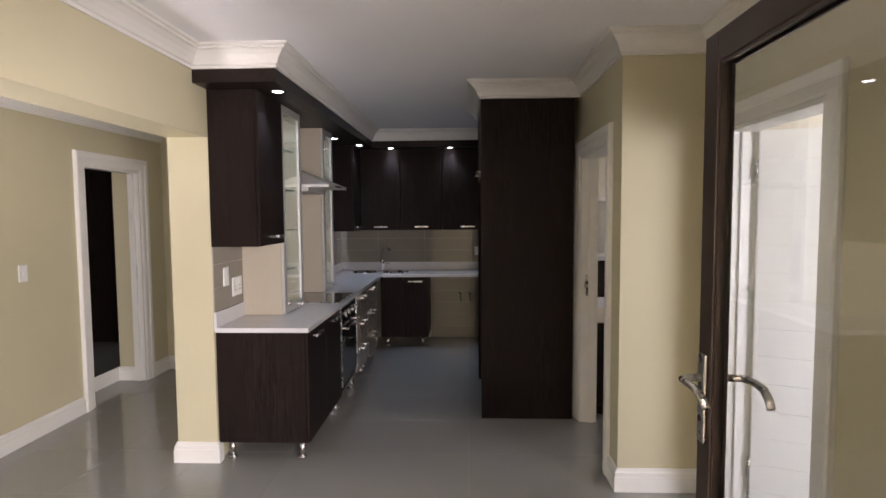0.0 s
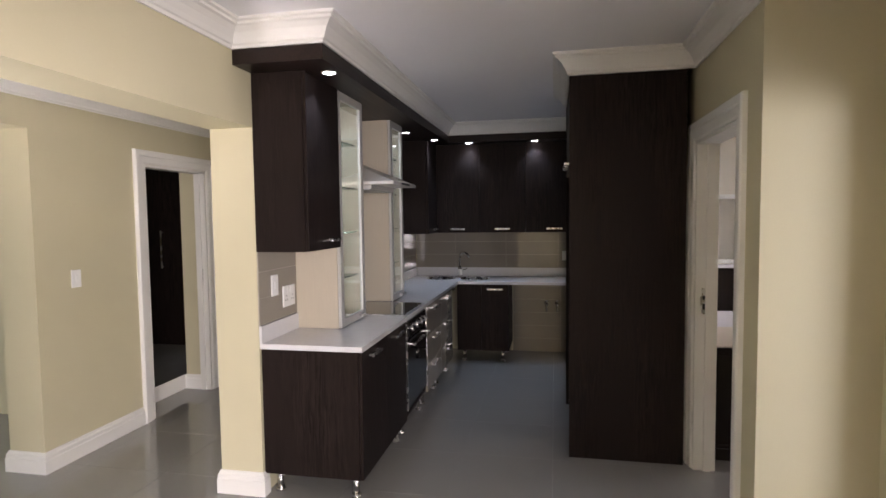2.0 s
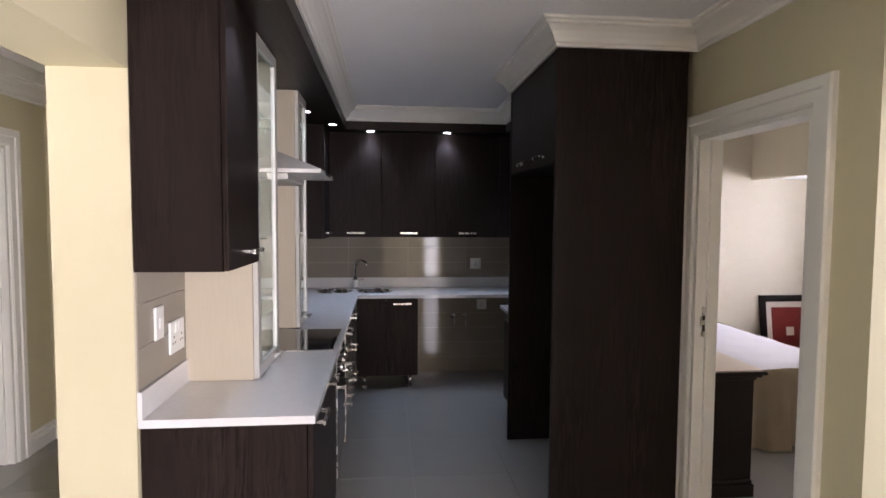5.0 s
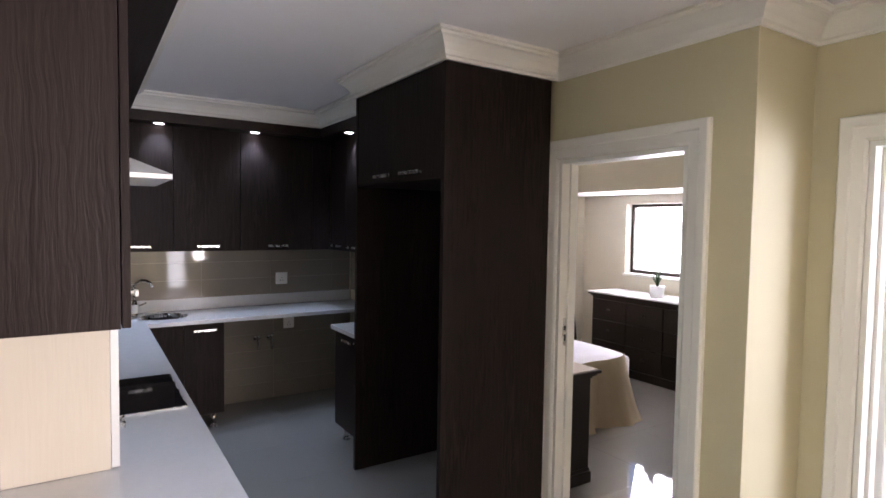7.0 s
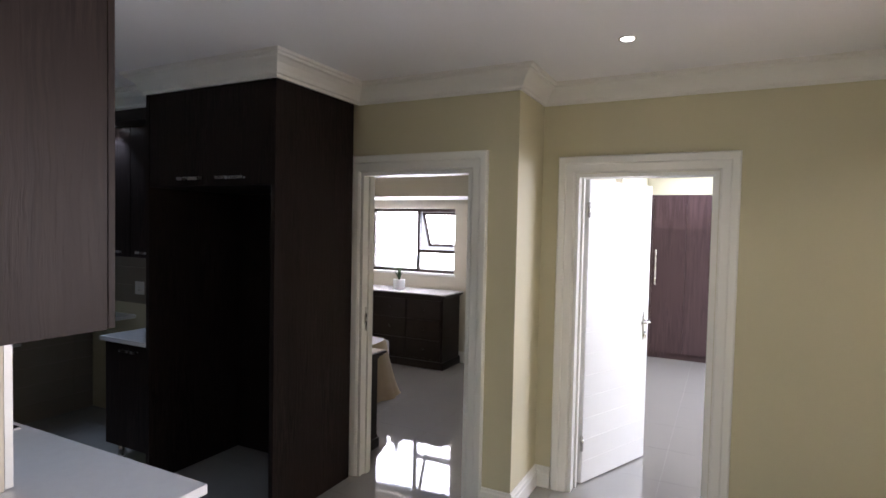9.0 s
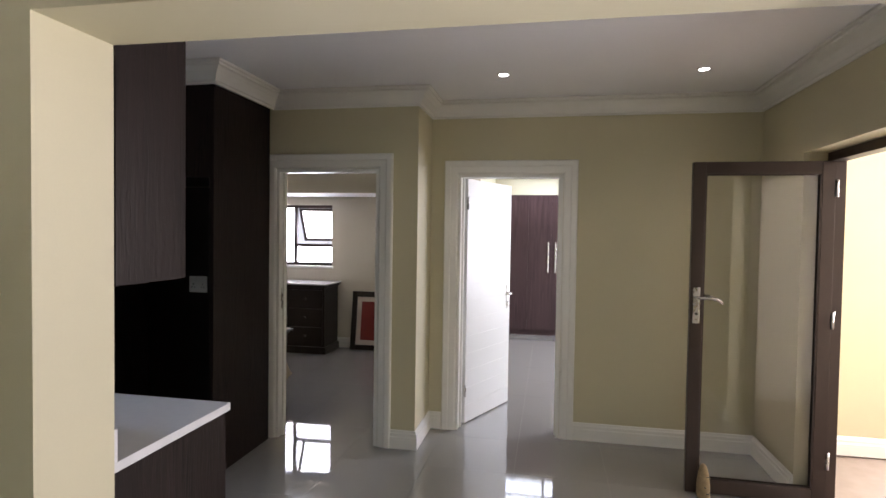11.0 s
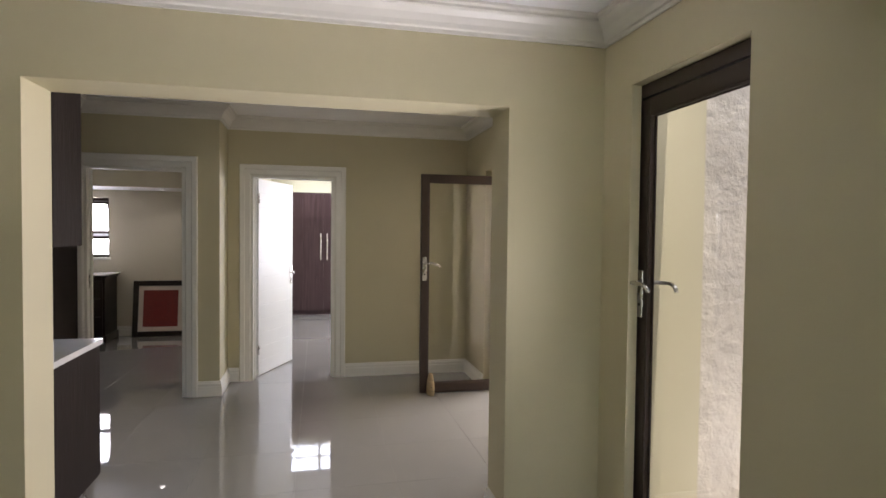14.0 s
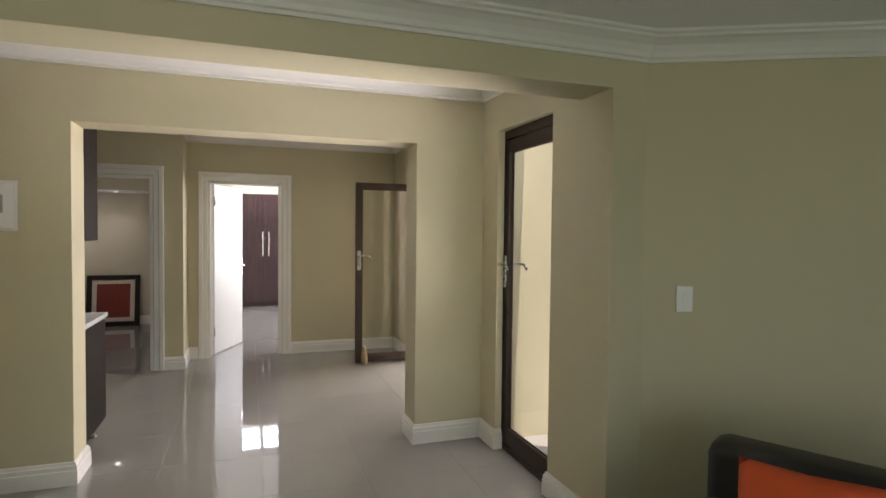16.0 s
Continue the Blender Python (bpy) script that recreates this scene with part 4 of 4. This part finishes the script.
def picture(x, y, rz, w2, h2, f2, label):
    """A framed print that leans back against a wall: face along local -x."""
    pic = thing("picture", x, y, 0, rz, label, "picture", "framed prints leaning on the walls")

    def leaned(bm):
        bmesh.ops.transform(bm, matrix=TILTP, verts=bm.verts)
        return bm
    fr = part("frame", leaned(boxes((0, .03, -w2, -w2 + f2, .004, h2, .005), (0, .03, w2 - f2, w2, .004, h2, .005), (0, .03, -w2 + f2, w2 - f2, .004, f2, .005), (0, .03, -w2 + f2, w2 - f2, h2 - f2, h2, .005))), BLACKWOOD, pic, "dark wooden frame")
    part("mount", leaned(box(.012, .022, -w2 + f2, w2 - f2, f2, h2 - f2)), MOUNT, pic, "cream mount")
    m2, c2 = f2 + .062, h2 / 2
    part("print", leaned(box(.009, .012, -w2 + m2, w2 - m2, m2, h2 - m2)), RED, pic, "red print")
    part("motif", leaned(box(.0075, .009, -.095, .095, c2 - .10, c2 + .10)), REDDARK, pic, "darker red square")
    part("motif", leaned(box(.006, .0075, -.042, .046, c2 - .04, c2 + .05)), MOUNT if rz else REDDARK, pic, "small square mark")


picture(4.165, 4.50, 0, .36, .78, .072, "framed red abstract print leaning against the wall")
picture(3.77, 7.02, 90, .337, .79, .070, "framed red print with cream mark leaning beside the dresser")

# headboard and the mirror over it
hb = thing("headboard", label="dark padded headboard with a pale ledge", category="headboard")
part("panel", box(1.30, 2.84, 7.06, 7.12, 0, 1.01, .01), BLACKWOOD, hb)
part("ledge", box(1.28, 2.86, 7.02, 7.125, 1.011, 1.045, .004), SHEET, hb, "pale ledge")
mi = thing("wall_mirror", label="wide wall mirror with white rail above the headboard", category="mirror")
part("glass", box(1.34, 2.80, 7.130, 7.140, 1.10, 1.745), MIRROR, mi)
part("top_rail", box(1.32, 2.82, 7.120, 7.149, 1.747, 1.795, .003), TRIM, mi, "white rail")
part("bottom_rail", box(1.32, 2.82, 7.127, 7.149, 1.052, 1.098, .003), TRIM, mi, "white rail")

# bed with its cover
bed = thing("bed", label="made bed with pale sheet and tan cover hanging to the floor", category="bed")
X0, X1, YA, YC, HT = 1.36, 2.78, 5.09, 6.99, .57
bm = bmesh.new()
rows_ = []
NP = 120
random.seed(3)
for h_i, (z, grow) in enumerate([(HT, -.16), (HT + .004, -.06), (HT - .012, -.015), (HT - .05, .0), (.40, .012), (.25, .022), (.12, .034), (.03, .05), (.006, .062)]):
    ring = []
    for i in range(NP):
        u = i / NP * 2 * math.pi
        cx, cy, hx, hy = (X0 + X1) / 2, (YA + YC) / 2, (X1 - X0) / 2, (YC - YA) / 2
        n_ = 9
        c, s = math.cos(u), math.sin(u)
        k = (abs(c) ** n_ + abs(s) ** n_) ** (-1 / n_)
        fold = max(0, HT - .05 - z) * .075 * (math.sin(u * 17 + 2 * math.sin(3 * u)) + .6 * math.sin(u * 31 + 1.3))
        corner = max(0, .42 - z) * .16 * math.exp(-((u - 5.42) / .07) ** 2) + max(0, .42 - z) * .11 * math.exp(-((u - 5.66) / .06) ** 2)
        ring.append(bm.verts.new((cx + k * c * (hx + grow + fold + corner), cy + k * s * (hy + grow + fold + corner), max(.004, z + .004 * math.sin(u * 13)))))
    rows_.append(ring)
for a_, b_ in zip(rows_[2:], rows_[3:]):
    for i in range(NP):
        bm.faces.new((a_[i], a_[(i + 1) % NP], b_[(i + 1) % NP], b_[i]))
bmesh.ops.delete(bm, geom=[v for r in rows_[:2] for v in r], context='VERTS')
part("cover", bm, THROW, bed, "tan cover", True)
bm = bmesh.new()
NX, NY = 24, 30


def sheet_point(i, j):
    a, b = i / NX * 2 - 1, j / NY * 2 - 1
    m = max(abs(a), abs(b))
    s = m * (abs(a) ** 9 + abs(b) ** 9) ** (-1 / 9) if m else 1
    z = HT + .010 + .007 * noise.noise((i * .4, j * .35, 0)) - .026 * m ** 14
    return ((X0 + X1) / 2 + a * s * ((X1 - X0) / 2 - .018), (YA + YC) / 2 + b * s * ((YC - YA) / 2 - .018), z)


g_ = [[bm.verts.new(sheet_point(i, j)) for j in range(NY + 1)] for i in range(NX + 1)]
for i in range(NX):
    for j in range(NY):
        bm.faces.new((g_[i][j], g_[i + 1][j], g_[i + 1][j + 1], g_[i][j + 1]))
part("sheet", bm, SHEET, bed, "pale sheet", True)
part("mattress", box(X0 + .03, X1 - .03, YA + .03, YC - .03, .06, HT - .02, .04), SHEET, bed)
part("base_plinth", box(X0 + .08, X1 - .08, YA + .08, YC - .08, 0, .06), BLACKWOOD, bed)

lc = thing("low_cabinet", label="low dark wooden cabinet with moulded edge and pale top", category="cabinet")
part("body", box(1.172, 1.515, 4.46, 5.06, .10, .685), BLACKWOOD, lc)
part("plinth", boxes((1.168, 1.53, 4.445, 5.075, 0, .075, .004), (1.168, 1.522, 4.452, 5.068, .075, .10, .006)), BLACKWOOD, lc)
part("moulding", boxes((1.168, 1.525, 4.45, 5.07, .685, .705, .004), (1.168, 1.545, 4.43, 5.09, .705, .722, .004), (1.168, 1.565, 4.41, 5.11, .722, .742, .004)), BLACKWOOD, lc)
part("top", box(1.172, 1.548, 4.427, 5.093, .742, .749, .002), MOUNT, lc, "pale top")
part("door", box(1.516, 1.528, 4.50, 5.02, .13, .665, .004), BLACKWOOD, lc)

# ---------------------------------------------------------------- second and third room
def wardrobe(name, origin, face, w, h, d, doors, mat, label):
    base = new(name)
    base.empty_display_size = .1
    base.matrix_basis = Matrix.Translation(origin) @ face
    tagged(base, label, "wardrobe")
    part("body", box(0, w, .002, d, .08, h), mat, base)
    part("plinth", box(.0, w, .03, d, 0, .08), mat, base)
    for x0, x1, hx in doors:
        dr_ = part("door", box(x0 + .0015, x1 - .0015, -.020, 0, .085, h - .003, .0015), mat, base)
        handle(dr_, Matrix.Translation((hx, -.020, 1.22)) @ Matrix.Rotation(radians(90), 4, 'Y'), .47)
    return base


wardrobe("wardrobe", (5.92, 3.225, 0), FACE_W, 2.47, 2.18, .6, [(0, .215, .03), (.215, .625, .265), (.625, .985, .935), (.985, 1.375, 1.045), (1.375, 1.74, 1.685), (1.74, 2.105, 1.795), (2.105, 2.47, 2.415)], BROWNWOOD, "brown wood grain wardrobe with long steel handles")
wardrobe("wardrobe", (-5.45, 6.86, 0), FACE_S, 1.2, 2.25, .6, [(0, .6, .55), (.6, 1.2, .80)], WENGE, "dark wenge wardrobe seen through the passage doorway")

# ---------------------------------------------------------------- passage and living room
db = plate("distribution_box", Matrix.Translation((XW0, 3.87, 1.612)) @ FACE_W, .20, .28, "white distribution box with grey cover window on the wall", [("screen", .02, .02)], "fuse box")
part("cover", box(-.088, .088, -.022, -.010, -.128, .128, .006), PLASTIC, db)
part("flap", box(-.05, .035, -.026, -.022, -.04, .06, .002), GREYPL, db, "grey cover window")
OB = OBL @ Matrix.Translation((.19, -.001, 1.185))
plate("switch", OB, .075, .125, "white light switch on the living room wall", [("rocker", 0, 0)], "switch")


def cushion_mesh(w, h, t, seed):
    """A stuffed square cushion, standing in the xz plane."""
    bm = bmesh.new()
    n_ = 14
    fr, bk = [], []
    for i in range(n_ + 1):
        a, b = [], []
        for j in range(n_ + 1):
            u, v = i / n_ * 2 - 1, j / n_ * 2 - 1
            fat = t / 2 * (max(0, (1 - u ** 4)) * max(0, (1 - v ** 4))) ** .6
            pinch = 1 - .05 * (1 - abs(u * v))
            wob = .006 * noise.noise((u * 2 + seed, v * 2, 0))
            p = Vector((u * w / 2 * pinch, 0, v * h / 2 * pinch))
            a.append(bm.verts.new(p + Vector((0, -fat - wob * (fat > .005), 0))))
            b.append(a[-1] if fat < 1e-6 else bm.verts.new(p + Vector((0, fat, 0))))
        fr.append(a), bk.append(b)
    for i in range(n_):
        for j in range(n_):
            for g in (fr, bk):
                q = [g[i][j], g[i + 1][j], g[i + 1][j + 1], g[i][j + 1]]
                try:
                    bm.faces.new(q)
                except ValueError:
                    pass
    return bm


sofa = thing("sofa", -3.716, .756, 0, 209, "black leather sofa standing near the oblique wall", "sofa")
SW = 1.75
part("base", box(.02, SW - .02, -.82, -.06, .08, .20, .02), LEATHER, sofa)
part("backrest", box(0, SW, -.20, 0, .10, .715, .05), LEATHER, sofa, "", True)
for x in (0, SW - .17):
    part("armrest", box(x, x + .17, -.84, -.17, .10, .52, .045), LEATHER, sofa, "", True)
for k in range(2):
    w = (SW - .34) / 2
    part("seat_cushion", box(.17 + k * w + .004, .17 + (k + 1) * w - .004, -.83, -.20, .20, .36, .045), LEATHER, sofa, "", True)
    part("back_cushion", box(.17 + k * w + .004, .17 + (k + 1) * w - .004, -.30, -.19, .36, .66, .045), LEATHER, sofa, "", True)
for x in (.06, SW - .10):
    for y in (-.78, -.10):
        part("foot", box(x, x + .04, y, y + .04, 0, .08), DARKPL, sofa)
cu = thing("cushion", label="bright orange scatter cushion on the black sofa", category="cushion")
cu.matrix_basis = pose(-3.716, .756, 0, 0, 0, 209) @ pose(.36, -.40, .575, -20, 0, 4)
part("cover", cushion_mesh(.40, .36, .14, 1), ORANGE, cu, "", True)

# ---------------------------------------------------------------- tiles, last
floor = setting("floor", boxes((-8.6, 7.1, .66, 9.6, -.10, -.003), (-8.6, -3.3, -2.6, .66, -.10, -.003), (XE + .14, 7.1, .2, .66, -.10, -.003)), GROUT, "polished cream porcelain tile floor")
TS, TY0, TX0 = .6, 2.475, .18


def tile_mesh(w, h, t=.010, bev=.0012):
    return add_box(bmesh.new(), -w / 2, w / 2, -h / 2, h / 2, -t, 0, bev)


tile_me = mesh_from("tile", tile_mesh(TS - .0012, TS - .0012, .010, .0006), FLOOR)
rest_v, rest_f = [], []
for i in range(-15, 12):
    for j in range(-9, 12):
        x, y = TX0 + (i + .5) * TS, TY0 + (j + .5) * TS
        if x < -8.5 or x > 7 or y > 9.5 or y < -2.5:
            continue
        if y < .67 and -3.3 - (.76 - y) * .51 < x - .1 and x < XE + .3:
            continue
        if -4.2 < x < 1.5 and .67 < y < 6.8 or 1.2 < x < 3.6 and 3.3 < y < 5.9:
            o = new("tile", tile_me)
            o.parent = floor
            o.location = (x, y, 0)
        else:
            k = len(rest_v)
            s = TS / 2 - .0006
            rest_v += [(x - s, y - s, 0), (x + s, y - s, 0), (x + s, y + s, 0), (x - s, y + s, 0),
                       (x - s, y - s, -.01), (x + s, y - s, -.01), (x + s, y + s, -.01), (x - s, y + s, -.01)]
            rest_f += [(k, k + 1, k + 2, k + 3), (k, k + 4, k + 5, k + 1), (k + 1, k + 5, k + 6, k + 2), (k + 2, k + 6, k + 7, k + 3), (k + 3, k + 7, k + 4, k)]
me = bpy.data.meshes.new("tiles")
me.from_pydata(rest_v, [], rest_f)
me.materials.append(FLOOR)
far = tagged(new("tiles", me), kind="stuff")
far.parent = floor

# glazed wall tiles of the kitchen
TW, TH = .60, .1535
splash_me = mesh_from("splash_tile", tile_mesh(TW - .003, TH - .003, .008, .001), SPLASH)


def tile_field(name, m, w, z0, z1, start=0.0):
    """Tiles laid on a wall: local x along the wall, local z out of it; cut pieces get their own mesh."""
    base = tagged(new(name, mesh_from(name, add_box(bmesh.new(), 0, w, z0, z1, 0, .004), JOINT)), "taupe glazed wall tiles with pale joints", "tiling", kind="structure")
    base.matrix_basis = m
    z = z0
    cut = {}
    while z < z1 - .02:
        h = min(TH, z1 - z)
        x = -start
        while x < w - .01:
            a, b = max(x, 0), min(x + TW, w)
            if b - a > .015:
                full = b - a > TW - .002 and h > TH - .002
                key = (round(b - a, 3), round(h, 3))
                if not full and key not in cut:
                    cut[key] = mesh_from("splash_tile", tile_mesh(b - a - .003, h - .003, .008, .001), SPLASH)
                o = new("splash_tile", splash_me if full else cut[key])
                o.parent = base
                o.location = ((a + b) / 2, z + h / 2, .009)
            x += TW
        z += TH
    return base


JOINT = plain("pale_grout", (.42, .38, .33), .85, vary=.05, scale=30)
UP_S = Matrix(((1, 0, 0, 0), (0, 0, -1, 0), (0, 1, 0, 0), (0, 0, 0, 1)))   # wall that faces south
UP_E = Matrix(((0, 0, 1, 0), (1, 0, 0, 0), (0, 1, 0, 0), (0, 0, 0, 1)))    # wall that faces east
UP_W = Matrix(((0, 0, -1, 0), (-1, 0, 0, 0), (0, 1, 0, 0), (0, 0, 0, 1)))  # wall that faces west
tile_field("tiling_back", Matrix.Translation((XW1 + .01, YB, 0)) @ UP_S, 2.47, .986, 1.4465, .12)
tile_field("tiling_below", Matrix.Translation((-.29, YB, 0)) @ UP_S, 1.32, .0, .8545, .05)
tile_field("tiling_west", Matrix.Translation((XW1, 3.52, 0)) @ UP_E, 3.69, .986, 1.4465, .10)
tile_field("tiling_east", Matrix.Translation((XK, YB - .01, 0)) @ UP_W, 1.78, .986, 1.4465, .2)
